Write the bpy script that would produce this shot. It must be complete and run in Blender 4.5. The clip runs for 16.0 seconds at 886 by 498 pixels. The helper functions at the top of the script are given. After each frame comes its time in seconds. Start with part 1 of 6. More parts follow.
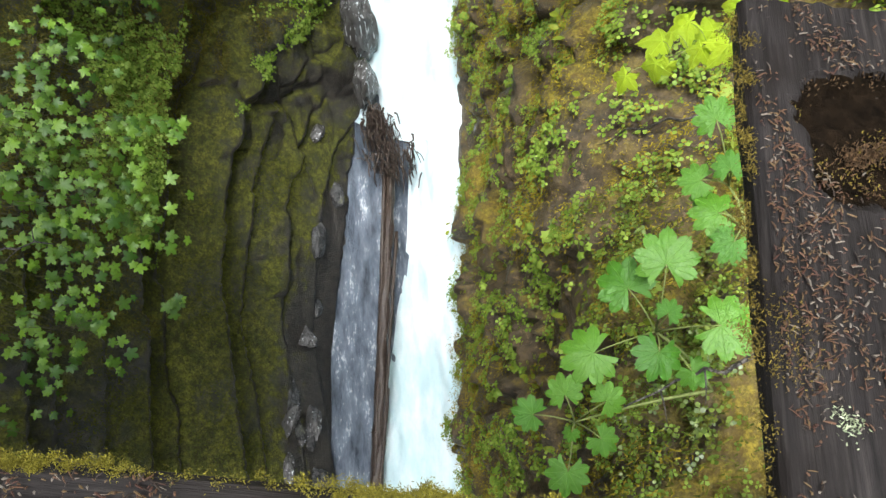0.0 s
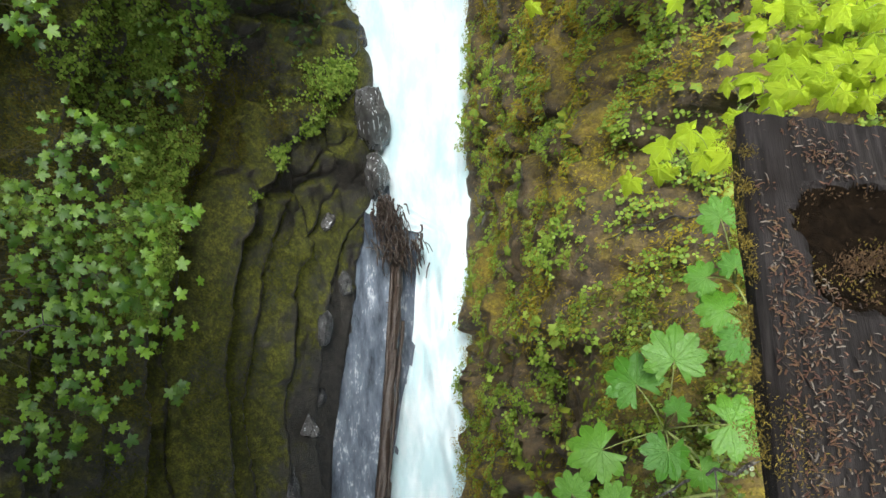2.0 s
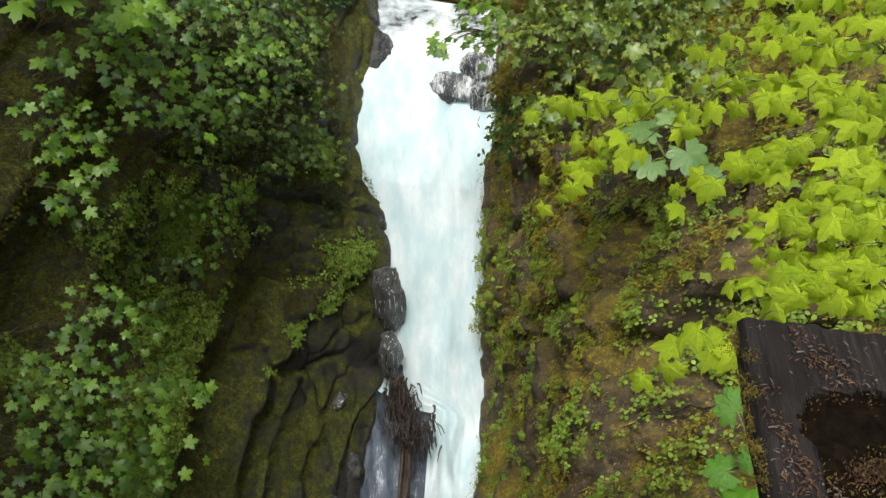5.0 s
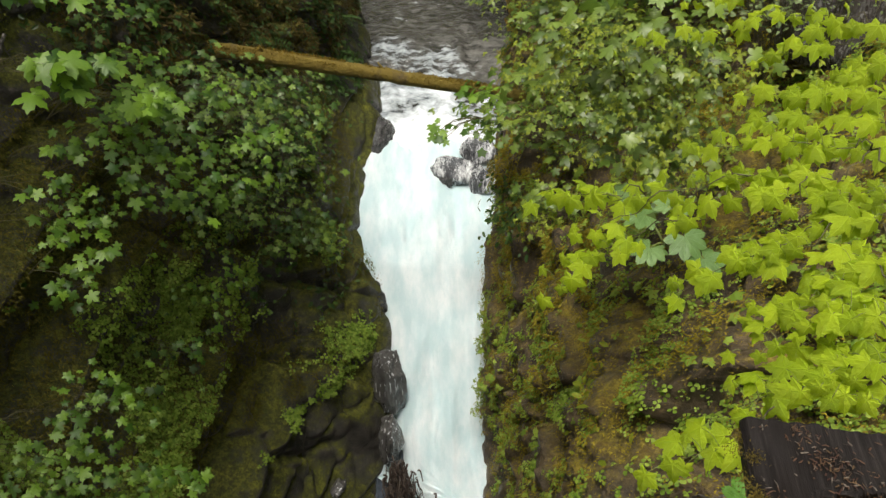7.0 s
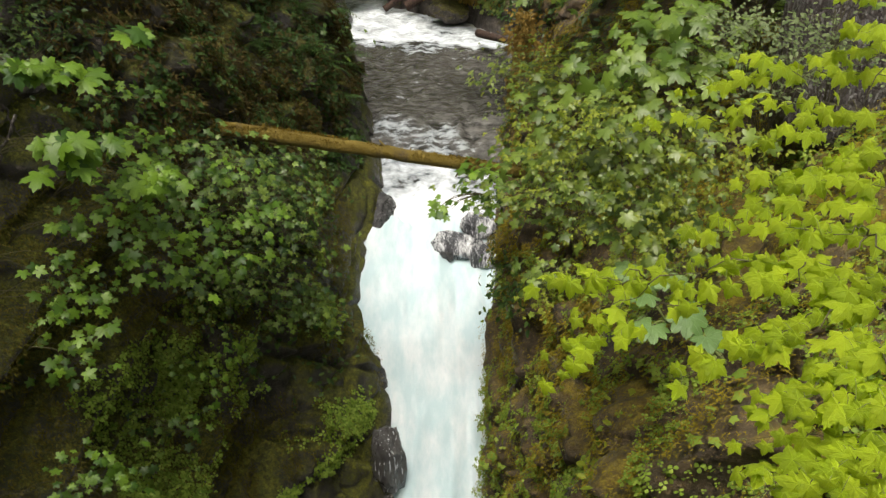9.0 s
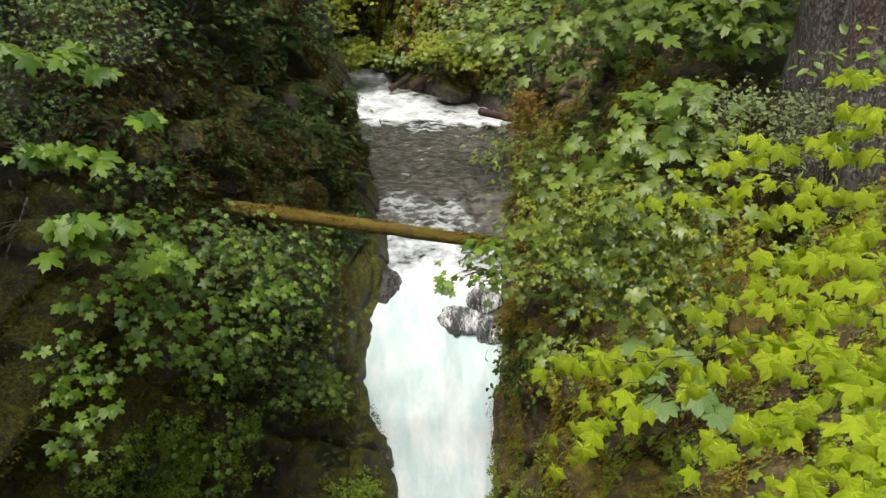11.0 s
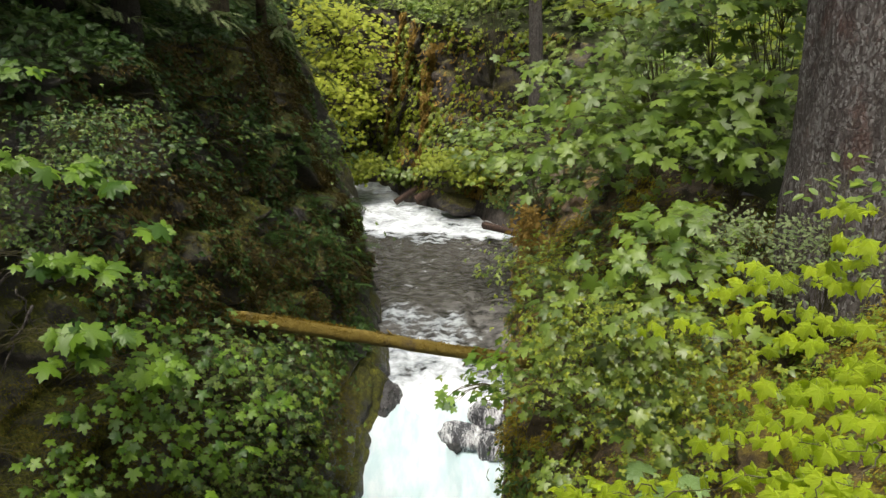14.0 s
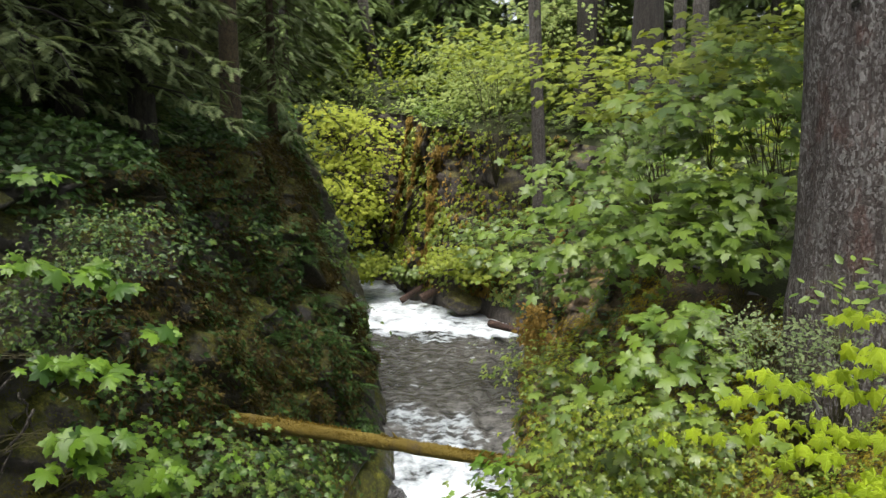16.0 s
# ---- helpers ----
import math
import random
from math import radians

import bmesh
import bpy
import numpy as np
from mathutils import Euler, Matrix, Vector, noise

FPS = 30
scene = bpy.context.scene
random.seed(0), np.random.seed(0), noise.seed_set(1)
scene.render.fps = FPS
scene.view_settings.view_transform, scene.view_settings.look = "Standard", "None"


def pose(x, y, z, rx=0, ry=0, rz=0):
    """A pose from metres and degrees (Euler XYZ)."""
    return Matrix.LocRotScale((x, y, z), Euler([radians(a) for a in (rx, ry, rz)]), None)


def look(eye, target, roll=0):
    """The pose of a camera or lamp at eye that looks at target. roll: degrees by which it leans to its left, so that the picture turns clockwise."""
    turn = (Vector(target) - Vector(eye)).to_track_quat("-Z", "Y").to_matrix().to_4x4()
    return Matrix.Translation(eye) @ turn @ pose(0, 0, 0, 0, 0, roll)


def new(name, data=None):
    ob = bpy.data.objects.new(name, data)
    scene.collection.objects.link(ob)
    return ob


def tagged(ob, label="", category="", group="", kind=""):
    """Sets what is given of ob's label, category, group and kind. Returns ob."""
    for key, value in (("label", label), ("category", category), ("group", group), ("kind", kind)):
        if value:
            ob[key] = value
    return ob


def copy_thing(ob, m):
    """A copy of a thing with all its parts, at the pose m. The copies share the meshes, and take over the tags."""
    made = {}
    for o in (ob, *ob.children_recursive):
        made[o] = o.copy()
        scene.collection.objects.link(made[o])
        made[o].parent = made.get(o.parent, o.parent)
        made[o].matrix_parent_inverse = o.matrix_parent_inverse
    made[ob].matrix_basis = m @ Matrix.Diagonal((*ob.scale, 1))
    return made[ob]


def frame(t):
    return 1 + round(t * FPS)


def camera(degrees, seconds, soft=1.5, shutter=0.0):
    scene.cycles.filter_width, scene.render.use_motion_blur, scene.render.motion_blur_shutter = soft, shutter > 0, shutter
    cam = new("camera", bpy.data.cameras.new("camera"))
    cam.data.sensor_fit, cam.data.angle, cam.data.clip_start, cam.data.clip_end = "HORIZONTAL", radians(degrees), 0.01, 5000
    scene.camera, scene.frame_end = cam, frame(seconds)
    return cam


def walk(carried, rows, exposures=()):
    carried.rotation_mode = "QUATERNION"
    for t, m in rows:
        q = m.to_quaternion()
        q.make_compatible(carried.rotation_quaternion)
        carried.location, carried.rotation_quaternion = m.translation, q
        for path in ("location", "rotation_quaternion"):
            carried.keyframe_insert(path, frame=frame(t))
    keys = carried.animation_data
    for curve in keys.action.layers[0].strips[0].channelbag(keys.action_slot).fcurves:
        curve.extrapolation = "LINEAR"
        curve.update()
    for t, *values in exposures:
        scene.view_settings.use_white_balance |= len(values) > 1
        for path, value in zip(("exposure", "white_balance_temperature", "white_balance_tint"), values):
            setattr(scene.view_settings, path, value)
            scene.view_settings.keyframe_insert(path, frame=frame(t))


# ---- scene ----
# ---- camera and its walk ----
cam = camera(61.50, 16.0, soft=1.45)
PATH = [
    (0.0, pose(0.023, 0.025, 19.635, 27.619, -0.233, -3.862)),
    (0.5, pose(0.020, 0.023, 19.642, 29.021, -0.191, -3.670)),
    (1.0, pose(0.019, 0.022, 19.653, 30.682, -0.275, -3.441)),
    (1.5, pose(0.016, 0.019, 19.667, 32.460, -0.333, -3.133)),
    (2.0, pose(0.012, 0.012, 19.683, 34.504, -0.385, -2.606)),
    (2.5, pose(0.006, 0.007, 19.699, 37.140, 0.017, -2.104)),
    (3.0, pose(0.004, -0.003, 19.713, 39.547, -0.184, -1.299)),
    (3.5, pose(0.004, -0.009, 19.728, 42.307, -0.257, -0.864)),
    (4.0, pose(0.005, -0.007, 19.741, 44.343, -0.036, -0.656)),
    (4.5, pose(0.006, -0.007, 19.753, 46.291, -0.403, -0.959)),
    (7.0, pose(0.009, 0.004, 19.808, 54.312, -0.197, -1.036)),
    (7.5, pose(0.008, 0.010, 19.818, 55.682, -0.443, -1.110)),
    (8.0, pose(0.007, 0.012, 19.828, 56.954, -0.724, -1.230)),
    (8.5, pose(0.007, 0.014, 19.836, 58.036, -0.195, -0.801)),
    (9.0, pose(0.007, 0.019, 19.848, 59.895, -0.136, -1.032)),
    (11.5, pose(0.005, 0.016, 19.895, 66.546, 0.629, -0.859)),
    (12.0, pose(0.007, 0.012, 19.903, 67.655, 0.490, -0.922)),
    (12.5, pose(0.007, 0.009, 19.914, 69.425, 0.046, -0.674)),
    (13.0, pose(0.007, 0.007, 19.924, 71.004, -0.462, -0.723)),
    (13.5, pose(0.009, 0.010, 19.934, 72.490, -0.470, -0.522)),
    (14.0, pose(0.007, 0.013, 19.946, 74.037, -0.215, -0.388)),
    (14.5, pose(0.006, 0.010, 19.958, 75.886, -0.132, -0.283)),
    (15.0, pose(0.004, 0.005, 19.971, 78.114, -0.389, -0.077)),
    (15.5, pose(0.002, 0.001, 19.986, 79.864, -0.300, -0.115)),
    (16.0, pose(0.000, 0.000, 20.000, 81.500, 0.000, 0.000)),
]
walk(cam, PATH, [(0.0, 2.3, 6150, 8), (1.5, 2.11, 6150, 7), (3.0, 1.74, 6200, 6), (4.5, 1.48, 6400, 7), (7.0, 1.3, 6900, 9), (9.0, 1.32, 7000, 11), (13.0, 1.3, 7000, 11), (16.0, 1.58, 6500, 11)])

# ---- world and sun: bright overcast day ----
world = bpy.data.worlds.new("overcast_sky")
scene.world = world
world.use_nodes = True
wn, wl = world.node_tree.nodes, world.node_tree.links
sky = wn.new("ShaderNodeTexSky")
sky.sky_type = "NISHITA"
sky.sun_disc = False
sky.sun_elevation, sky.sun_rotation = radians(72), radians(207)
sky.air_density, sky.dust_density, sky.ozone_density = 1.0, 4.0, 1.0
wn["Background"].inputs["Strength"].default_value = 0.14
# cloud cover takes most of the blue out of the sky
grey, cloud = wn.new("ShaderNodeRGBToBW"), wn.new("ShaderNodeMix")
cloud.data_type = "RGBA"
cloud.inputs["Factor"].default_value = 0.72
wl.new(sky.outputs["Color"], grey.inputs["Color"])
wl.new(sky.outputs["Color"], cloud.inputs["A"])
wl.new(grey.outputs["Val"], cloud.inputs["B"])
wl.new(cloud.outputs["Result"], wn["Background"].inputs["Color"])
sun_data = bpy.data.lights.new("sun", "SUN")
sun_data.energy, sun_data.angle, sun_data.color = 1.4, radians(25), (1.0, 0.96, 0.9)
sun = new("sun", sun_data)
# the sun stands behind the bridge, high up
sun.matrix_world = look((0, 0, 0), (0.14, 0.28, -0.94))


# ---- materials ----
def shader(name):
    m = bpy.data.materials.new(name)
    m.use_nodes = True
    return m, m.node_tree.nodes, m.node_tree.links, m.node_tree.nodes["Principled BSDF"]


def coords(n, l, scale=(1, 1, 1)):
    tc, mp = n.new("ShaderNodeTexCoord"), n.new("ShaderNodeMapping")
    mp.inputs["Scale"].default_value = scale
    l.new(tc.outputs["Object"], mp.inputs["Vector"])
    return mp.outputs["Vector"]


def noise_tex(n, l, vec, scale, detail=6.0, rough=0.6):
    t = n.new("ShaderNodeTexNoise")
    t.inputs["Scale"].default_value, t.inputs["Detail"].default_value, t.inputs["Roughness"].default_value = scale, detail, rough
    l.new(vec, t.inputs["Vector"])
    return t.outputs["Fac"]


def ramp(n, l, fac, stops):
    r = n.new("ShaderNodeValToRGB")
    while len(r.color_ramp.elements) < len(stops):
        r.color_ramp.elements.new(0.5)
    for e, (p, c) in zip(r.color_ramp.elements, stops):
        e.position = p
        e.color = (c, c, c, 1) if isinstance(c, (int, float)) else (*c, 1)
    l.new(fac, r.inputs["Fac"])
    return r.outputs["Color"]


def mix(n, l, fac, a, b, kind="MIX"):
    m = n.new("ShaderNodeMix")
    m.data_type, m.blend_type = "RGBA", kind
    for sock, v in ((m.inputs["Factor"], fac), (m.inputs["A"], a), (m.inputs["B"], b)):
        if isinstance(v, bpy.types.NodeSocket):
            l.new(v, sock)
        elif isinstance(v, tuple):
            sock.default_value = (*v, 1)
        else:
            sock.default_value = v
    return m.outputs["Result"]


def math_node(n, l, op, a, b=0.0):
    m = n.new("ShaderNodeMath")
    m.operation, m.use_clamp = op, False
    for sock, v in zip(m.inputs, (a, b)):
        if isinstance(v, bpy.types.NodeSocket):
            l.new(v, sock)
        else:
            sock.default_value = v
    return m.outputs["Value"]


def bump(n, l, bsdf, height, strength, dist):
    b = n.new("ShaderNodeBump")
    b.inputs["Strength"].default_value, b.inputs["Distance"].default_value = strength, dist
    l.new(height, b.inputs["Height"])
    l.new(b.outputs["Normal"], bsdf.inputs["Normal"])


def rock_material(name, rock_a, rock_b, moss_a, moss_b, cover, rough, up=0.9, splash=None):
    """Wet rock with moss: moss grows in patches, more of it on faces that look up."""
    m, n, l, b = shader(name)
    v = coords(n, l)
    big, mid, fine = noise_tex(n, l, v, 0.55, 4), noise_tex(n, l, v, 3.2, 8, 0.7), noise_tex(n, l, v, 24, 6, 0.7)
    streak = noise_tex(n, l, coords(n, l, (5, 5, 0.6)), 1.2, 5)
    rock = mix(n, l, ramp(n, l, mid, [(0.3, 0.0), (0.7, 1.0)]), rock_a, rock_b)
    rock = mix(n, l, ramp(n, l, streak, [(0.45, 0.0), (0.65, 0.8)]), rock, tuple(c * 0.5 for c in rock_a))
    moss = mix(n, l, ramp(n, l, mid, [(0.35, 0.0), (0.65, 1.0)]), moss_a, moss_b)
    moss = mix(n, l, ramp(n, l, fine, [(0.35, 0.75), (0.6, 0.0)]), moss, tuple(c * 0.35 for c in moss_a))
    speck = noise_tex(n, l, v, 9, 7, 0.75)
    moss = mix(n, l, ramp(n, l, speck, [(0.42, 0.8), (0.55, 0.0)]), moss, (0.75 * moss_a[0], 0.55 * moss_a[1], moss_a[2]))
    rock = mix(n, l, ramp(n, l, speck, [(0.55, 0.0), (0.66, 0.7)]), rock, tuple(min(1.0, c * 1.9) for c in rock_b))
    geo, sep = n.new("ShaderNodeNewGeometry"), n.new("ShaderNodeSeparateXYZ")
    l.new(geo.outputs["Normal"], sep.inputs["Vector"])
    grow = math_node(n, l, "ADD", math_node(n, l, "MULTIPLY", sep.outputs["Z"], up), math_node(n, l, "MULTIPLY", big, 1.5))
    grow = math_node(n, l, "ADD", grow, math_node(n, l, "MULTIPLY", mid, 0.9))
    grow = math_node(n, l, "ADD", grow, cover)
    if splash:
        # nothing grows where the stream keeps washing the rock
        place = n.new("ShaderNodeSeparateXYZ")
        l.new(v, place.inputs["Vector"])
        height = math_node(n, l, "ADD", place.outputs["Z"], math_node(n, l, "MULTIPLY", math_node(n, l, "SUBTRACT", mid, 0.5), 1.6))
        height = math_node(n, l, "DIVIDE", math_node(n, l, "SUBTRACT", height, splash), 1.2)
        grow = math_node(n, l, "SUBTRACT", grow, ramp(n, l, height, [(0.0, 0.7), (1.0, 0.0)]))
    fac = ramp(n, l, grow, [(0.36, 0.0), (0.52, 0.55), (0.68, 1.0)])
    l.new(mix(n, l, fac, rock, moss), b.inputs["Base Color"])
    l.new(ramp(n, l, fac, [(0.0, rough), (1.0, 0.9)]), b.inputs["Roughness"])
    h = mix(n, l, 0.45, mid, fine)
    bump(n, l, b, h, 0.9, 0.09)
    return m


def leaf_material(name, dark, light, rough=0.38, clear=0.35, per_object=False, veins=0.0):
    """Thin leaf: glossy upper side, lets some light through, each leaf of its own tone. veins: degrees from one main vein to the next."""
    m, n, l, b = shader(name)
    if per_object:
        rnd = n.new("ShaderNodeObjectInfo").outputs["Random"]
    else:
        rnd = n.new("ShaderNodeNewGeometry").outputs["Random Per Island"]
    v = coords(n, l)
    tone = mix(n, l, rnd, dark, light)
    blotch = noise_tex(n, l, v, 18, 3)
    tone = mix(n, l, ramp(n, l, blotch, [(0.4, 0.0), (0.7, 0.35)]), tone, dark)
    if veins:
        sep = n.new("ShaderNodeSeparateXYZ")
        l.new(v, sep.inputs["Vector"])
        ang = math_node(n, l, "DIVIDE", math_node(n, l, "ARCTAN2", sep.outputs["X"], sep.outputs["Y"]), radians(veins))
        off = math_node(n, l, "ABSOLUTE", math_node(n, l, "SUBTRACT", ang, math_node(n, l, "ROUND", ang)))
        away = n.new("ShaderNodeVectorMath")
        away.operation = "LENGTH"
        l.new(v, away.inputs[0])
        line = ramp(n, l, math_node(n, l, "MULTIPLY", off, away.outputs["Value"]), [(0.004, 0.30), (0.016, 0.0)])
        tone = mix(n, l, line, tone, tuple(min(1.0, c * 1.5 + 0.06) for c in light))
        bump(n, l, b, math_node(n, l, "ADD", noise_tex(n, l, v, 9, 4, 0.6), line), 0.7, 0.02)
    l.new(tone, b.inputs["Base Color"])
    b.inputs["Roughness"].default_value = rough
    b.inputs["Specular IOR Level"].default_value = 0.75 if rough < 0.25 else (0.5 if rough < 0.5 else 0.25)
    tr, mx, out = n.new("ShaderNodeBsdfTranslucent"), n.new("ShaderNodeMixShader"), n["Material Output"]
    l.new(mix(n, l, 0.4, tone, (light[0] * 1.1, light[1] * 1.1, light[2] * 0.5)), tr.inputs["Color"])
    mx.inputs["Fac"].default_value = clear
    l.new(b.outputs["BSDF"], mx.inputs[1])
    l.new(tr.outputs["BSDF"], mx.inputs[2])
    l.new(mx.outputs["Shader"], out.inputs["Surface"])
    return m


def bark_material(name, a, bcol, lichen, amount, scale=1.0, moss=None):
    m, n, l, b = shader(name)
    v = coords(n, l, (7 * scale, 7 * scale, 3.4 * scale))
    plate, fine = noise_tex(n, l, v, 2.2, 8, 0.75), noise_tex(n, l, coords(n, l), 30 * scale, 5)
    vor = n.new("ShaderNodeTexVoronoi")
    vor.feature = "DISTANCE_TO_EDGE"
    vor.inputs["Scale"].default_value = 3.6
    warp = n.new("ShaderNodeTexNoise")
    warp.inputs["Scale"].default_value, warp.inputs["Detail"].default_value = 1.6, 5
    l.new(v, warp.inputs["Vector"])
    shift = n.new("ShaderNodeVectorMath")
    shift.operation = "MULTIPLY_ADD"
    shift.inputs[1].default_value = (0.7, 0.7, 0.7)
    l.new(warp.outputs["Color"], shift.inputs[0])
    l.new(v, shift.inputs[2])
    l.new(shift.outputs["Vector"], vor.inputs["Vector"])
    furrow = noise_tex(n, l, coords(n, l, (11 * scale, 11 * scale, 1.3 * scale)), 1.0, 5, 0.65)
    crack = ramp(n, l, vor.outputs["Distance"], [(0.0, 0.25), (0.13, 1.0)])
    c = mix(n, l, ramp(n, l, plate, [(0.3, 0.0), (0.7, 1.0)]), a, bcol)
    c = mix(n, l, crack, tuple(x * 0.35 for x in a), c)
    c = mix(n, l, ramp(n, l, furrow, [(0.36, 0.8), (0.5, 0.0)]), c, tuple(x * 0.4 for x in a))
    spots = noise_tex(n, l, coords(n, l, (1, 1, 0.6)), 14 * scale, 7, 0.74)
    c = mix(n, l, ramp(n, l, spots, [(0.48, 0.0), (0.60, amount)]), c, lichen)
    if moss:
        patch = noise_tex(n, l, coords(n, l), 2.0, 6, 0.7)
        c = mix(n, l, ramp(n, l, patch, [(0.30, 0.0), (0.46, 1.0)]), c, moss)
    l.new(c, b.inputs["Base Color"])
    b.inputs["Roughness"].default_value = 0.85
    bump(n, l, b, mix(n, l, 0.35, crack, fine), 1.0, 0.05)
    return m


def scaly_bark():
    """Spruce bark: grey flakes of two sizes with dark gaps, worn to red-brown in places."""
    m, n, l, b = shader("grey_spruce_bark")
    warp = n.new("ShaderNodeTexNoise")
    warp.inputs["Scale"].default_value, warp.inputs["Detail"].default_value = 5.0, 4
    l.new(coords(n, l), warp.inputs["Vector"])
    shift = n.new("ShaderNodeVectorMath")
    shift.operation = "MULTIPLY_ADD"
    shift.inputs[1].default_value = (1.0, 1.0, 1.0)
    l.new(warp.outputs["Color"], shift.inputs[0])
    l.new(coords(n, l, (9.0, 9.0, 4.2)), shift.inputs[2])
    flakes = []
    for scale, feature in ((2.2, "DISTANCE_TO_EDGE"), (2.2, "F1"), (5.5, "F1")):
        vor = n.new("ShaderNodeTexVoronoi")
        vor.feature = feature
        vor.inputs["Scale"].default_value = scale
        l.new(shift.outputs["Vector"], vor.inputs["Vector"])
        flakes.append(vor)
    gap = ramp(n, l, flakes[0].outputs["Distance"], [(0.0, 0.62), (0.08, 0.9), (0.2, 1.0)])
    tone = n.new("ShaderNodeSeparateColor")
    l.new(flakes[1].outputs["Color"], tone.inputs["Color"])
    small = n.new("ShaderNodeSeparateColor")
    l.new(flakes[2].outputs["Color"], small.inputs["Color"])
    c = mix(n, l, tone.outputs["Red"], (0.045, 0.035, 0.030), (0.125, 0.112, 0.104))
    c = mix(n, l, ramp(n, l, small.outputs["Green"], [(0.50, 0.0), (0.75, 0.85)]), c, (0.235, 0.228, 0.218))
    c = mix(n, l, ramp(n, l, small.outputs["Blue"], [(0.1, 0.7), (0.4, 0.0)]), c, (0.035, 0.022, 0.018))
    bare = noise_tex(n, l, coords(n, l, (1, 1, 0.5)), 2.6, 5, 0.6)
    c = mix(n, l, ramp(n, l, bare, [(0.58, 0.0), (0.66, 0.5)]), c, (0.10, 0.038, 0.026))
    streak = noise_tex(n, l, coords(n, l, (6, 6, 1.0)), 1.4, 5, 0.65)
    c = mix(n, l, ramp(n, l, streak, [(0.40, 0.6), (0.54, 0.0)]), c, (0.03, 0.021, 0.018))
    c = mix(n, l, gap, (0.012, 0.009, 0.008), c)
    l.new(c, b.inputs["Base Color"])
    b.inputs["Roughness"].default_value = 0.85
    height = math_node(n, l, "ADD", math_node(n, l, "MULTIPLY", gap, 0.6), math_node(n, l, "MULTIPLY", small.outputs["Red"], 0.5))
    bump(n, l, b, math_node(n, l, "ADD", height, math_node(n, l, "MULTIPLY", noise_tex(n, l, coords(n, l), 40, 4), 0.4)), 1.0, 0.035)
    return m


def plain_material(name, a, bcol, scale, rough=0.8, relief=0.02, shine=0.3):
    m, n, l, b = shader(name)
    v = coords(n, l)
    t = noise_tex(n, l, v, scale, 7, 0.7)
    l.new(mix(n, l, ramp(n, l, t, [(0.3, 0.0), (0.7, 1.0)]), a, bcol), b.inputs["Base Color"])
    b.inputs["Roughness"].default_value = rough
    b.inputs["Specular IOR Level"].default_value = shine
    bump(n, l, b, t, 0.7, relief)
    return m


def timber_material():
    m, n, l, b = shader("weathered_wet_timber")
    v = coords(n, l, (22, 1.3, 22))
    grain, fine = noise_tex(n, l, v, 2.0, 8, 0.7), noise_tex(n, l, coords(n, l, (90, 3, 90)), 1.5, 4)
    damp = noise_tex(n, l, coords(n, l), 3.5, 5, 0.65)
    c = mix(n, l, ramp(n, l, grain, [(0.32, 0.0), (0.68, 1.0)]), (0.0042, 0.0036, 0.0034), (0.023, 0.0195, 0.0185))
    c = mix(n, l, ramp(n, l, fine, [(0.5, 0.0), (0.7, 0.5)]), c, (0.05, 0.043, 0.039))
    c = mix(n, l, ramp(n, l, damp, [(0.42, 0.0), (0.62, 0.85)]), c, (0.008, 0.006, 0.005))
    b.inputs["Specular IOR Level"].default_value = 0.12
    l.new(c, b.inputs["Base Color"])
    l.new(ramp(n, l, damp, [(0.4, 0.8), (0.65, 0.5)]), b.inputs["Roughness"])
    bump(n, l, b, mix(n, l, 0.4, grain, fine), 0.9, 0.008)
    return m


def foam_material():
    m, n, l, b = shader("white_water")
    v = coords(n, l, (1.6, 0.55, 0.7))
    big, fine = noise_tex(n, l, v, 1.3, 8, 0.65), noise_tex(n, l, coords(n, l, (7, 2, 3)), 2.0, 8, 0.75)
    c = mix(n, l, ramp(n, l, big, [(0.40, 0.0), (0.66, 1.0)]), (0.50, 0.66, 0.69), (0.74, 0.81, 0.83))
    c = mix(n, l, ramp(n, l, fine, [(0.32, 0.40), (0.46, 0.0)]), c, (0.52, 0.66, 0.71))
    l.new(c, b.inputs["Base Color"])
    b.inputs["Roughness"].default_value = 0.55
    b.inputs["Specular IOR Level"].default_value = 0.3
    bump(n, l, b, mix(n, l, 0.5, big, fine), 0.6, 0.12)
    return m


def pool_material(name, foam_low, foam_high, deep_a, deep_b, scale=1.0):
    """Dark clear water with streaks of foam."""
    m, n, l, b = shader(name)
    v = coords(n, l, (1.6 * scale, 0.4 * scale, 1.0))
    big, fine = noise_tex(n, l, v, 0.9, 7, 0.65), noise_tex(n, l, coords(n, l, (3.6 * scale, 1.2 * scale, 3)), 2.2, 8, 0.72)
    fac = ramp(n, l, mix(n, l, 0.5, big, fine), [(foam_low, 0.0), (foam_high, 1.0)])
    c = mix(n, l, ramp(n, l, big, [(0.3, 0.0), (0.7, 1.0)]), deep_a, deep_b)
    l.new(mix(n, l, fac, c, (0.9, 0.94, 0.95)), b.inputs["Base Color"])
    l.new(ramp(n, l, fac, [(0.0, 0.12), (0.6, 0.6)]), b.inputs["Roughness"])
    bump(n, l, b, mix(n, l, 0.5, big, fine), 0.7, 0.16)
    return m


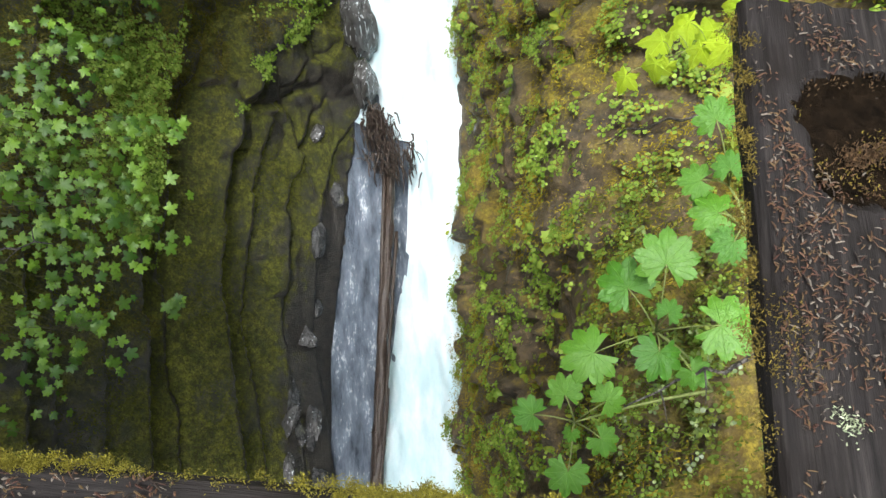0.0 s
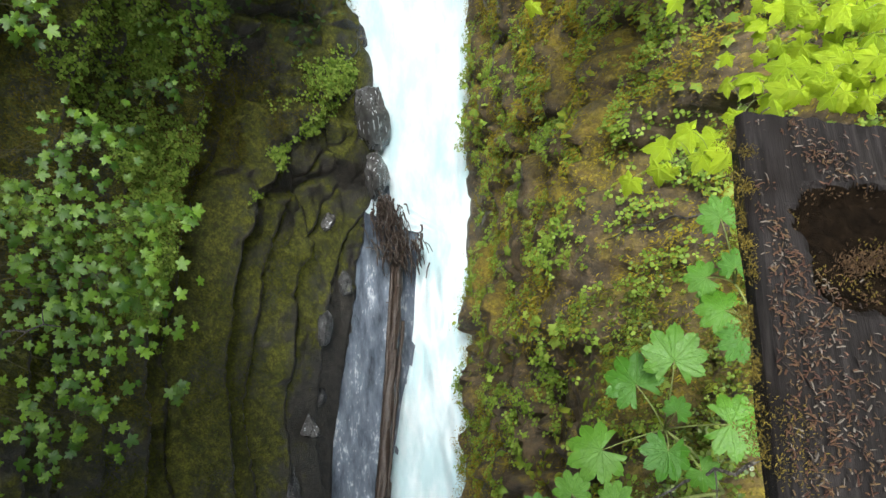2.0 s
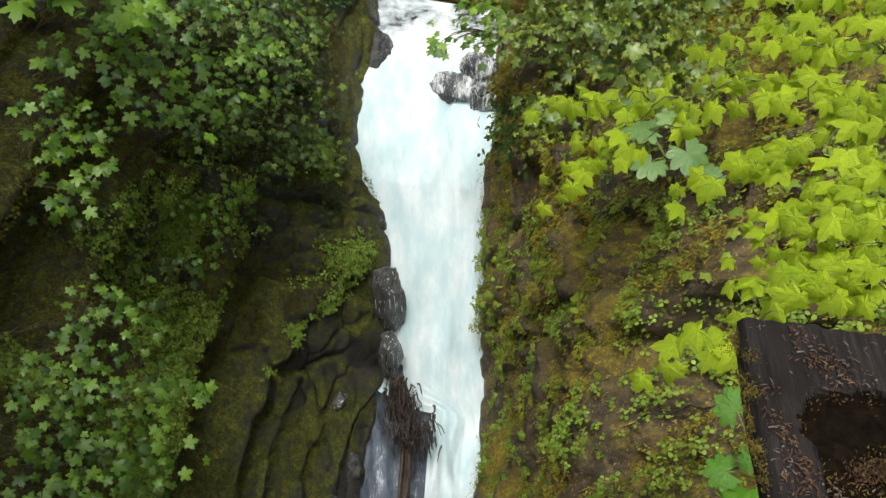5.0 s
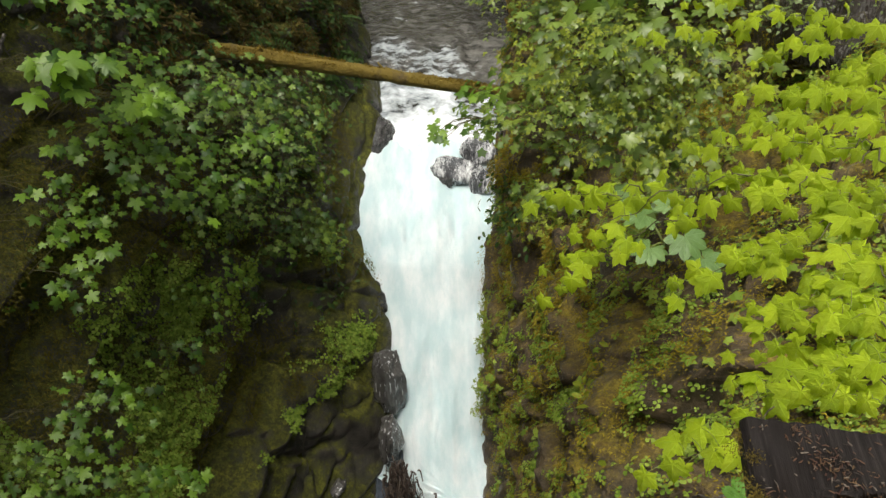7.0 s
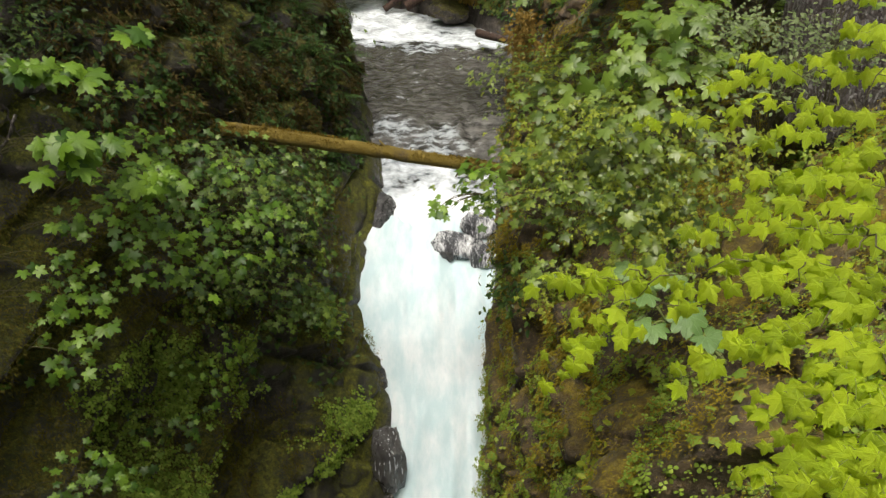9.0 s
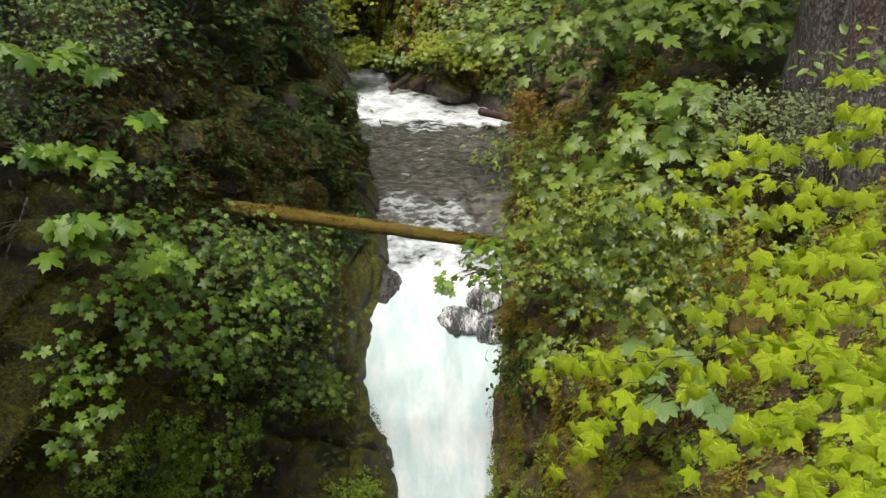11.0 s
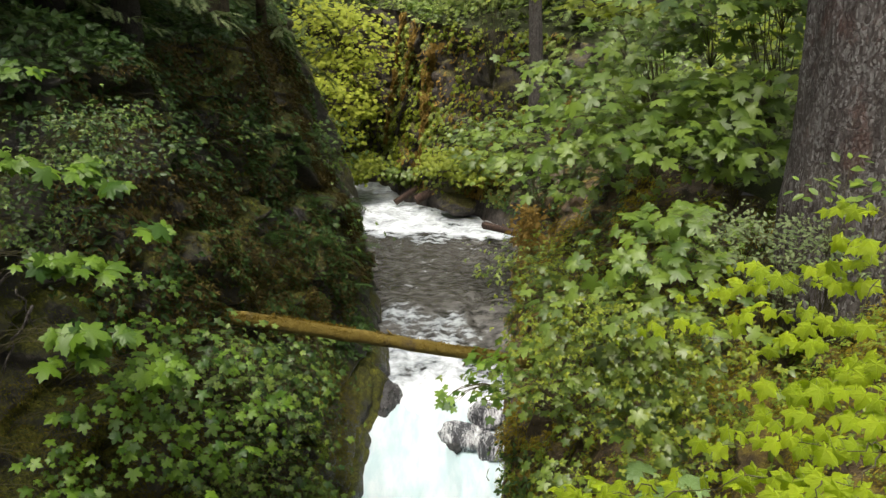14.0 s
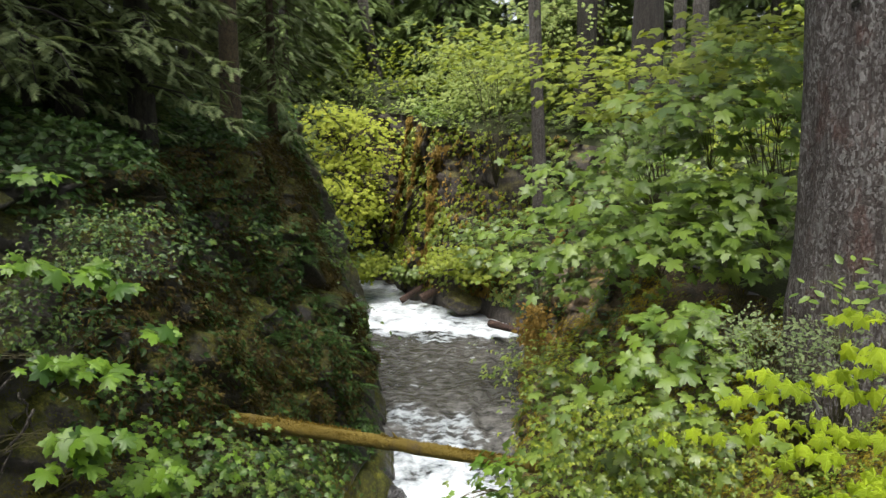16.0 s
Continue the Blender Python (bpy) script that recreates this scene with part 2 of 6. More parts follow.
def streaked_rock():
    """Wet black rock with thin strands of white water running down it."""
    m, n, l, b = shader("wet_rock_with_strands")
    v = coords(n, l)
    mid = noise_tex(n, l, v, 5, 6)
    rock = mix(n, l, mid, (0.02, 0.02, 0.02), (0.12, 0.115, 0.11))
    strand = ramp(n, l, noise_tex(n, l, coords(n, l, (14, 14, 0.8)), 1.3, 2), [(0.62, 0.0), (0.70, 0.7)])
    l.new(mix(n, l, strand, rock, (0.75, 0.78, 0.8)), b.inputs["Base Color"])
    b.inputs["Roughness"].default_value = 0.22
    bump(n, l, b, mid, 0.7, 0.06)
    return m


def river_material():
    """River above and over the lip: dark pool, foam where the bed breaks the water, told by the way upstream."""
    m, n, l, b = shader("river_water")
    v = coords(n, l)
    sep = n.new("ShaderNodeSeparateXYZ")
    l.new(v, sep.inputs["Vector"])
    warp = noise_tex(n, l, v, 0.7, 4)
    fine = noise_tex(n, l, coords(n, l, (0.55, 1.1, 1)), 4.6, 6, 0.6)
    streak = noise_tex(n, l, coords(n, l, (0.75, 1.0, 1)), 1.0, 5, 0.6)
    y = math_node(n, l, "ADD", sep.outputs["Y"], math_node(n, l, "MULTIPLY", math_node(n, l, "SUBTRACT", warp, 0.5), 5.0))
    t = math_node(n, l, "DIVIDE", math_node(n, l, "SUBTRACT", y, 17.0), 29.0)
    amount = ramp(n, l, t, [(0.0, 1.0), (0.04, 0.78), (0.08, 0.50), (0.13, 0.28), (0.20, 0.13), (0.40, 0.12), (0.45, 0.60), (1.0, 0.58)])
    side = math_node(n, l, "MULTIPLY", math_node(n, l, "MAXIMUM", math_node(n, l, "SUBTRACT", sep.outputs["X"], 0.4), 0.0), -0.20)
    lip = ramp(n, l, t, [(0.0, 1.0), (0.2, 1.0), (0.3, 0.0)])
    amount = math_node(n, l, "ADD", amount, math_node(n, l, "MULTIPLY", side, lip))
    grain = mix(n, l, 0.5, fine, streak)
    foam = ramp(n, l, math_node(n, l, "ADD", amount, math_node(n, l, "MULTIPLY", math_node(n, l, "SUBTRACT", grain, 0.5), 2.0)), [(0.28, 0.0), (0.5, 0.55), (0.76, 1.0)])
    deep = mix(n, l, ramp(n, l, fine, [(0.35, 0.0), (0.65, 1.0)]), (0.025, 0.025, 0.023), (0.14, 0.137, 0.125))
    tint = mix(n, l, foam, (0.50, 0.62, 0.70), (0.80, 0.85, 0.88))
    l.new(mix(n, l, foam, deep, tint), b.inputs["Base Color"])
    l.new(ramp(n, l, foam, [(0.0, 0.14), (0.6, 0.6)]), b.inputs["Roughness"])
    bump(n, l, b, grain, 0.8, 0.2)
    return m


ROCK_LEFT = rock_material("wet_dark_rock_with_moss", (0.013, 0.0113, 0.009), (0.066, 0.057, 0.045), (0.038, 0.048, 0.005), (0.195, 0.20, 0.018), -1.12, 0.36, up=0.95, splash=4.1)
ROCK_RIGHT = rock_material("mossy_ochre_rock", (0.035, 0.026, 0.016), (0.13, 0.09, 0.045), (0.115, 0.097, 0.011), (0.32, 0.245, 0.024), -1.12, 0.5, up=0.5)
ROCK_FAR = rock_material("distant_mossy_rock", (0.04, 0.034, 0.03), (0.12, 0.10, 0.085), (0.08, 0.085, 0.02), (0.20, 0.18, 0.045), -0.98, 0.8, up=0.6)
FOREST = rock_material("forest_floor", (0.03, 0.025, 0.015), (0.07, 0.055, 0.03), (0.03, 0.045, 0.01), (0.06, 0.075, 0.015), -0.9, 0.9)
BOULDER = rock_material("wet_boulder", (0.03, 0.03, 0.03), (0.10, 0.10, 0.10), (0.04, 0.05, 0.01), (0.09, 0.09, 0.015), -1.75, 0.25)
FOAM = foam_material()
RIVER = river_material()
CHUTE = pool_material("side_stream_water", 0.54, 0.74, (0.03, 0.04, 0.055), (0.21, 0.25, 0.31), 2.6)
LEAF_YELLOW = leaf_material("yellow_green_leaf", (0.25, 0.365, 0.007), (0.44, 0.57, 0.020), 0.38, 0.45, True, 64)
LEAF_CLUB = leaf_material("bright_green_leaf", (0.05, 0.165, 0.008), (0.11, 0.26, 0.018), 0.36, 0.3, True, 37)
# paler, bluer green than LEAF_CLUB
LEAF_CLUB_PALE = leaf_material("pale_blue_green_leaf", (0.10, 0.19, 0.05), (0.20, 0.31, 0.11), 0.3, 0.3, True, 37)
LEAF_MAPLE = leaf_material("pale_shrub_leaf", (0.05, 0.095, 0.012), (0.18, 0.26, 0.038), 0.42, 0.3)
LEAF_BROAD = leaf_material("maple_leaf", (0.028, 0.085, 0.006), (0.20, 0.35, 0.026), 0.45, 0.3, True)
LEAF_MID = leaf_material("small_maple_leaf", (0.045, 0.10, 0.012), (0.19, 0.28, 0.042), 0.46, 0.3)
LEAF_SHRUB = leaf_material("shrub_leaf", (0.02, 0.06, 0.010), (0.085, 0.15, 0.026), 0.42, 0.3)
LEAF_PALE = leaf_material("pale_broad_leaf", (0.05, 0.105, 0.008), (0.185, 0.275, 0.03), 0.46, 0.3, True)
LEAF_GREY = leaf_material("grey_green_shrub_leaf", (0.07, 0.11, 0.035), (0.19, 0.24, 0.10), 0.5, 0.3)
LEAF_BROWN = leaf_material("brown_moss_shoots", (0.042, 0.032, 0.010), (0.12, 0.09, 0.022), 0.9, 0.2)
BARK_BROWN = bark_material("mossy_brown_bark", (0.05, 0.035, 0.018), (0.13, 0.09, 0.045), (0.15, 0.13, 0.06), 0.4)
LEAF_LIGHT = leaf_material("light_shrub_leaf", (0.13, 0.18, 0.014), (0.29, 0.34, 0.04), 0.5, 0.4)
# brighter leaf copy: daylight on the far bushes is put into the colour
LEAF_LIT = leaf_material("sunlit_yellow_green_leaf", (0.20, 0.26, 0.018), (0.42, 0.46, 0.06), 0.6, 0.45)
# paler green for far growth, with the haze of distance painted in
LEAF_FAR = leaf_material("haze_tinted_green_leaf", (0.15, 0.21, 0.045), (0.34, 0.41, 0.13), 0.6, 0.4)
STREAK_ROCK = streaked_rock()
WATER_ROCK = pool_material("thin_water_over_rock", 0.48, 0.64, (0.03, 0.032, 0.035), (0.13, 0.135, 0.15), 3.6)
# darker copy of the herb leaf, shade put into its tones
LEAF_SHADE_HERB = leaf_material("shaded_herb_leaf", (0.06, 0.105, 0.014), (0.20, 0.27, 0.036), 0.38, 0.3)
LEAF_HERB = leaf_material("herb_leaf", (0.10, 0.18, 0.018), (0.28, 0.375, 0.06), 0.55, 0.3)
MOSS_OCHRE = leaf_material("ochre_moss_shoots", (0.135, 0.112, 0.012), (0.33, 0.265, 0.026), 0.9, 0.2)
MOSS_GREEN = leaf_material("green_moss_shoots", (0.035, 0.045, 0.005), (0.15, 0.155, 0.018), 0.9, 0.2)
MOSS_OLIVE = leaf_material("olive_brown_moss_shoots", (0.065, 0.057, 0.010), (0.17, 0.15, 0.024), 0.9, 0.2)
MOSS_LOG = leaf_material("golden_moss_shoots", (0.09, 0.06, 0.008), (0.24, 0.165, 0.02), 0.9, 0.2)
LEAF_FERN = leaf_material("fern_leaf", (0.025, 0.06, 0.012), (0.07, 0.13, 0.03), 0.5, 0.3)
NEEDLE = leaf_material("conifer_needles", (0.08, 0.115, 0.049), (0.205, 0.245, 0.105), 0.8, 0.3)
# lighter copy of the needles: the far trees' daylight is in the colour
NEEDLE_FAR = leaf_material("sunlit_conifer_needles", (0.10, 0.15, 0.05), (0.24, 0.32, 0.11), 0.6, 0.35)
LEAF_MOSS = leaf_material("hanging_moss", (0.16, 0.105, 0.022), (0.36, 0.24, 0.065), 0.9, 0.3)
STEM = plain_material("green_brown_stem", (0.05, 0.045, 0.02), (0.11, 0.10, 0.05), 30)
STALK = plain_material("pale_green_stalk", (0.14, 0.18, 0.05), (0.24, 0.27, 0.09), 40)
BARK = scaly_bark()
BARK_DARK = bark_material("dark_bark", (0.025, 0.02, 0.016), (0.06, 0.05, 0.04), (0.08, 0.08, 0.06), 0.3)
BARK_FAR = bark_material("grey_brown_bark", (0.06, 0.05, 0.045), (0.14, 0.12, 0.10), (0.2, 0.19, 0.17), 0.5)
BARK_RED = bark_material("wet_red_brown_wood", (0.035, 0.018, 0.012), (0.13, 0.07, 0.045), (0.16, 0.12, 0.09), 0.2)
BARK_LOG = bark_material("mossy_log_bark", (0.06, 0.04, 0.02), (0.16, 0.11, 0.05), (0.2, 0.16, 0.06), 0.3, 1.0, (0.19, 0.135, 0.016))
WET_WOOD = plain_material("wet_driftwood", (0.016, 0.011, 0.008), (0.075, 0.055, 0.043), 14, 0.3)
TIMBER = timber_material()
ROT = plain_material("wet_rotten_wood_in_shade", (0.0025, 0.002, 0.0015), (0.013, 0.0085, 0.005), 25, 0.95, 0.02, 0.02)
MOSS = plain_material("golden_moss", (0.055, 0.042, 0.006), (0.18, 0.135, 0.02), 60, 0.95, 0.01)
MOSS_RAIL = leaf_material("yellow_green_moss", (0.075, 0.068, 0.008), (0.25, 0.22, 0.025), 0.9, 0.2)
CRUMBS = plain_material("crumbled_rotten_wood", (0.016, 0.010, 0.005), (0.11, 0.062, 0.026), 90, 0.95, 0.005)
LICHEN = plain_material("pale_lichen", (0.20, 0.24, 0.13), (0.42, 0.47, 0.31), 80, 0.95, 0.005)


# ---- mesh tools ----
def unit(a):
    return a / np.maximum(np.linalg.norm(a, axis=-1, keepdims=True), 1e-9)


def soft_noise(p, scale, seed=0):
    """Smooth noise between about -1 and 1 at many points."""
    q = np.asarray(p, float) * scale + seed * 17.31
    return np.array([noise.noise(Vector(r)) for r in q]) * 1.6


def mesh_of(name, verts, faces, material, smooth=False):
    """A mesh from arrays; faces are rows of three or of four corners."""
    me = bpy.data.meshes.new(name)
    verts, faces = np.asarray(verts, np.float32), np.asarray(faces, np.int32)
    me.vertices.add(len(verts))
    me.vertices.foreach_set("co", verts.ravel())
    k = faces.shape[1]
    me.loops.add(faces.size)
    me.loops.foreach_set("vertex_index", faces.ravel())
    me.polygons.add(len(faces))
    me.polygons.foreach_set("loop_start", np.arange(0, faces.size, k, dtype=np.int32))
    me.polygons.foreach_set("use_smooth", np.full(len(faces), smooth))
    me.update(calc_edges=True)
    me.materials.append(material)
    return me


def under(ob, parent):
    ob.parent = parent
    return ob


class Bag:
    """Collects vertices and faces of one mesh."""

    def __init__(self):
        self.v, self.f, self.n = [], [], 0

    def add(self, verts, faces):
        self.v.append(np.asarray(verts, float))
        self.f.append(np.asarray(faces, int) + self.n)
        self.n += len(verts)

    def mesh(self, name, material, smooth=False):
        return mesh_of(name, np.concatenate(self.v), np.concatenate(self.f), material, smooth)


def tube(points, radii, sides=6, rough=0.0, seed=0):
    """A tapered tube along points, as triangles."""
    pts = np.asarray(points, float)
    radii = np.broadcast_to(np.asarray(radii, float), (len(pts),))
    d = unit(np.gradient(pts, axis=0))
    ref = np.where(np.abs(d[:, 2:3]) > 0.9, [[1.0, 0, 0]], [[0, 0, 1.0]])
    a = unit(np.cross(d, ref))
    b = np.cross(d, a)
    th = np.arange(sides) * 2 * math.pi / sides
    rr = radii[:, None] * np.ones((1, sides))
    if rough:
        rng = np.random.default_rng(seed)
        rr = rr * (1 + rough * rng.uniform(-1, 1, rr.shape))
    v = pts[:, None] + rr[..., None] * (np.cos(th)[None, :, None] * a[:, None] + np.sin(th)[None, :, None] * b[:, None])
    v = v.reshape(-1, 3)
    f = []
    for i in range(len(pts) - 1):
        for j in range(sides):
            p, q = i * sides + j, i * sides + (j + 1) % sides
            f += [(p, q, q + sides), (p, q + sides, p + sides)]
    base, top = len(v), len(v) + 1
    v = np.vstack([v, pts[:1], pts[-1:]])
    o = (len(pts) - 1) * sides
    for j in range(sides):
        f += [(base, (j + 1) % sides, j), (top, o + j, o + (j + 1) % sides)]
    return v, np.array(f)


def bend(a, b, sag=0.0, n=7, wob=0.0, rng=None):
    """Points from a to b that bow up (sag below zero: down) and waver."""
    a, b = np.asarray(a, float), np.asarray(b, float)
    t = np.linspace(0, 1, n)[:, None]
    p = a + (b - a) * t
    p[:, 2:] += sag * 4 * t * (1 - t)
    if wob and rng is not None:
        p[1:-1] += rng.normal(0, wob, (n - 2, 3))
    return p


# ---- leaf shapes, about one unit across ----
def palmate(lobes=5, notch=0.58, teeth=True):
    tips = {5: [(-125, 0.44), (-60, 0.62), (0, 0.70), (60, 0.62), (125, 0.44)],
            7: [(-142, 0.50), (-95, 0.58), (-47, 0.63), (0, 0.68), (47, 0.63), (95, 0.58), (142, 0.50)]}[lobes]
    wide = 15 if lobes == 7 else 19
    pts = [(-172, 0.16, -0.02)]
    for i, (a, r) in enumerate(tips):
        if i:
            pts.append(((a + tips[i - 1][0]) / 2, notch * (r + tips[i - 1][1]) / 2, -0.025))
        if teeth:
            pts += [(a - wide, r * 0.78, -0.01), (a - wide * 0.5, r * 0.80, 0.0)]
        pts.append((a, r, -0.01))
        if teeth:
            pts += [(a + wide * 0.5, r * 0.80, 0.0), (a + wide, r * 0.78, -0.01)]
    pts.append((172, 0.16, -0.02))
    v = [(0, 0, 0.03)]
    for a, r, z in pts:
        v.append((r * math.sin(radians(a)), r * math.cos(radians(a)), z - 0.45 * r * r))
    f = [(0, i + 1, i) for i in range(1, len(v) - 1)]
    return np.array(v), np.array(f)


def ovate():
    v = [(0, 0, 0), (0.24, 0.3, 0.05), (0.2, 0.68, 0.03), (0, 1, -0.08), (-0.2, 0.68, 0.03), (-0.24, 0.3, 0.05), (0, 0.5, -0.02)]
    f = [(6, 0, 1), (6, 1, 2), (6, 2, 3), (6, 3, 4), (6, 4, 5), (6, 5, 0)]
    return np.array(v) - [0, 0.4, 0], np.array(f)


def trefoil():
    v, f = [], []
    for a in (-110, 0, 110):
        c, s = math.cos(radians(a)), math.sin(radians(a))
        k = len(v)
        for x, y in ((0, 0.03), (0.22, 0.28), (0.13, 0.5), (-0.13, 0.5), (-0.22, 0.28)):
            v.append((x * c + y * s, y * c - x * s, -0.1 * y))
        f += [(k, k + 1, k + 2), (k, k + 2, k + 3), (k, k + 3, k + 4)]
    return np.array(v), np.array(f)


def frond(pairs=11, width=0.16, droop=0.35):
    v, f = [], []
    for i in range(pairs):
        t = (i + 0.5) / pairs
        w = width * math.sin(math.pi * min(1, 0.18 + 0.82 * t)) ** 0.8 + 0.01
        z = 0.15 * t - droop * t * t
        for s in (-1, 1):
            k = len(v)
            v += [(0, t - 0.03, z), (0, t + 0.03, z), (s * w, t + 0.05, z - 0.03)]
            f.append((k, k + 1, k + 2) if s < 0 else (k, k + 2, k + 1))
    return np.array(v), np.array(f)


def round_palmate():
    """Broad leaf with nine shallow pointed lobes, a toothed edge and sunken veins, in two rings."""
    ang, edge, dip = [], [], []
    lobe = [(0.0, 1.0), (0.12, 0.90), (0.17, 0.94), (0.32, 0.84), (0.42, 0.80), (0.5, 0.68), (0.58, 0.80), (0.68, 0.84), (0.83, 0.94), (0.88, 0.90)]
    tips = [(-148, 0.46), (-111, 0.55), (-74, 0.60), (-37, 0.64), (0, 0.68), (37, 0.64), (74, 0.60), (111, 0.55), (148, 0.46)]
    for (a, r), (b, q) in zip(tips, tips[1:]):
        for k, (u, w) in enumerate(lobe):
            ang.append(radians(a + (b - a) * u))
            edge.append((r + (q - r) * u) * w)
            dip.append(math.sin(math.pi * u))
    ang.append(radians(148)), edge.append(0.46), dip.append(0.0)
    v = [(0, 0, -0.02)]
    for t, w, d in zip(ang, edge, dip):
        h = w * 0.55
        v.append((h * math.sin(t), h * math.cos(t), 0.01 + 0.004 * d - 0.10 * h + 0.012 * math.sin(3 * t + 1)))
    for t, w, d in zip(ang, edge, dip):
        v.append((w * math.sin(t), w * math.cos(t), -0.36 * w * w + 0.008 * d + 0.03 * math.sin(4 * t)))
    n, f = len(ang), []
    for k in range(n - 1):
        f += [(0, k + 2, k + 1), (k + 1, k + 2, k + 2 + n), (k + 1, k + 2 + n, k + 1 + n)]
    return np.array(v), np.array(f)


def trio():
    """Three pointed leaflets, each folded a little along its rib."""
    v, f = [], []
    for a, r in ((-88, 0.46), (0, 0.56), (88, 0.46)):
        c, s = math.cos(radians(a)), math.sin(radians(a))
        k = len(v)
        for x, y, z in ((0, 0.04, 0.0), (0.30, 0.30, 0.04), (0.26, 0.62, 0.02), (0, 1.0, -0.16), (-0.26, 0.62, 0.02), (-0.30, 0.30, 0.04), (0, 0.5, -0.03)):
            x, y = x * r * 1.1, y * r
            v.append((x * c + y * s, y * c - x * s, z * r * 1.4 - 0.35 * y * y))
        f += [(k + 6, k + i, k + (i + 1) % 6) for i in range(6)]
    return np.array(v), np.array(f)


TRIO = trio()
PALM5, PALM7, PALM_FAR, OVATE, TREFOIL, FROND = palmate(5, 0.50), round_palmate(), palmate(5, 0.66, False), ovate(), trefoil(), frond()


def spray_shape(pairs=15, width=0.2, droop=0.5):
    """Flat conifer twig: close-set short side twigs with no gaps between them."""
    v, f = [], []
    for i in range(pairs):
        t, u = i / pairs, (i + 1) / pairs
        w = width * (0.35 + 0.65 * math.sin(math.pi * (0.15 + 0.75 * t))) * (1.12 if i % 2 else 0.85)
        za, zb = 0.1 * t - droop * t * t, 0.1 * u - droop * u * u
        for s in (-1, 1):
            k = len(v)
            v += [(0, t, za), (0, u, zb), (s * w, u + 0.06, zb - 0.06)]
            f.append((k, k + 1, k + 2) if s < 0 else (k, k + 2, k + 1))
    return np.array(v), np.array(f)


SPRAY = spray_shape()
def young_leaf():
    """Soft young maple leaf: five pointed lobes with a few teeth, ribs raised, the blade drooping from its base like a half-closed umbrella."""
    tips = [(-128, 0.40), (-64, 0.62), (0, 0.74), (64, 0.62), (128, 0.40)]
    prof = [(0.0, 1.0, 1.0), (0.08, 0.84, 0.85), (0.15, 0.85, 0.6), (0.27, 0.73, 0.35), (0.37, 0.70, 0.15), (0.5, 0.57, 0.0)]
    ring = [(-168, 0.14, 0.2)]
    for (a, r), (b, q) in zip(tips, tips[1:]):
        for u, w, rib in prof:
            ring.append((a + (b - a) * u, w * (r + (q - r) * u), rib))
        for u, w, rib in prof[-2:0:-1]:
            ring.append((b - (b - a) * u, w * (q + (r - q) * u), rib))
    ring += [(128, 0.40, 1.0), (168, 0.14, 0.2)]
    v = [(0, 0, 0.02)]
    for k in (0.5, 1.0):
        for a, r, rib in ring:
            x, y = k * r * math.sin(radians(a)), k * r * math.cos(radians(a))
            v.append((x, y, 0.045 * (rib - 0.5) * k - 1.0 * (x * x + 0.95 * max(y, 0) ** 2) - 0.10 * abs(x)))
    n, f = len(ring), []
    for i in range(n - 1):
        f += [(0, i + 2, i + 1), (i + 1, i + 2, i + 2 + n), (i + 1, i + 2 + n, i + 1 + n)]
    return np.array(v), np.array(f)


HANGING = young_leaf()


def spread_leaves(template, at, normal, size, rng, heading=None):
    """One mesh's arrays with a copy of the leaf at every place."""
    tv, tf = template
    at, nrm = np.asarray(at, float), unit(np.asarray(normal, float))
    head = rng.normal(0, 1, at.shape) if heading is None else np.asarray(heading, float)
    y = unit(head - (head * nrm).sum(1, keepdims=True) * nrm)
    x = np.cross(y, nrm)
    size = np.broadcast_to(np.asarray(size, float), (len(at),))[:, None, None]
    v = at[:, None] + size * (tv[None, :, :1] * x[:, None] + tv[None, :, 1:2] * y[:, None] + tv[None, :, 2:] * nrm[:, None])
    f = tf[None] + (np.arange(len(at)) * len(tv))[:, None, None]
    return v.reshape(-1, 3), f.reshape(-1, 3)


# ---- the gorge: shore lines, water level and walls as functions of the way upstream ----
WATER_Y = [-14, 0, 3, 6, 8.5, 10.5, 11.5, 12.8, 14, 15.5, 18, 22, 30, 41, 70]
WATER_Z = [3.2, 3.4, 3.5, 3.6, 4.0, 5.0, 6.3, 8.0, 9.3, 9.9, 10.8, 11.9, 12.05, 12.4, 13.5]
LEFT_Y = [-14, 0, 3, 6, 9, 11, 11.6, 12.8, 13.5, 14, 15.5, 17, 18, 20, 22, 25, 33, 38, 42, 46, 70]
LEFT_X = [-2.2, -2.0, -1.95, -2.0, -1.6, -1.2, -0.8, -0.75, -1.1, -1.6, -1.75, -1.5, -1.1, -1.35, -1.75, -2.45, -3.3, -6, -13, -22, -60]
RIGHT_Y = [-14, 0, 3, 8, 11.5, 14, 18, 22, 29, 31, 32.4, 34, 35.5, 37.5, 39.2, 40.4, 42, 70]
RIGHT_X = [0.3, 0.5, 0.62, 1.1, 1.15, 1.35, 1.9, 2.5, 3.5, 2.7, 1.8, -0.2, -1.6, -2.3, -2.8, -5.5, -16.0, -60]


def water_z(y):
    return np.interp(y, WATER_Y, WATER_Z)


def shore_left(y):
    return np.interp(y, LEFT_Y, LEFT_X)


def shore_right(y):
    return np.interp(y, RIGHT_Y, RIGHT_X)


def rim_left(y):
    return np.interp(y, [-14, 0, 10, 20, 32, 70], [19.0, 19.0, 19.2, 20.0, 20.5, 23])


def rim_right(y):
    return np.interp(y, [-14, 0, 5, 8, 12, 16, 20, 34, 40, 70], [17.4, 17.3, 17.3, 17.3, 17.4, 17.6, 18.0, 20.3, 21.3, 22])


def slope_left(y):
    return np.interp(y, [-14, 0, 8, 13, 18, 24, 34, 70], [0.32, 0.34, 0.36, 0.38, 0.42, 0.35, 0.33, 0.3])


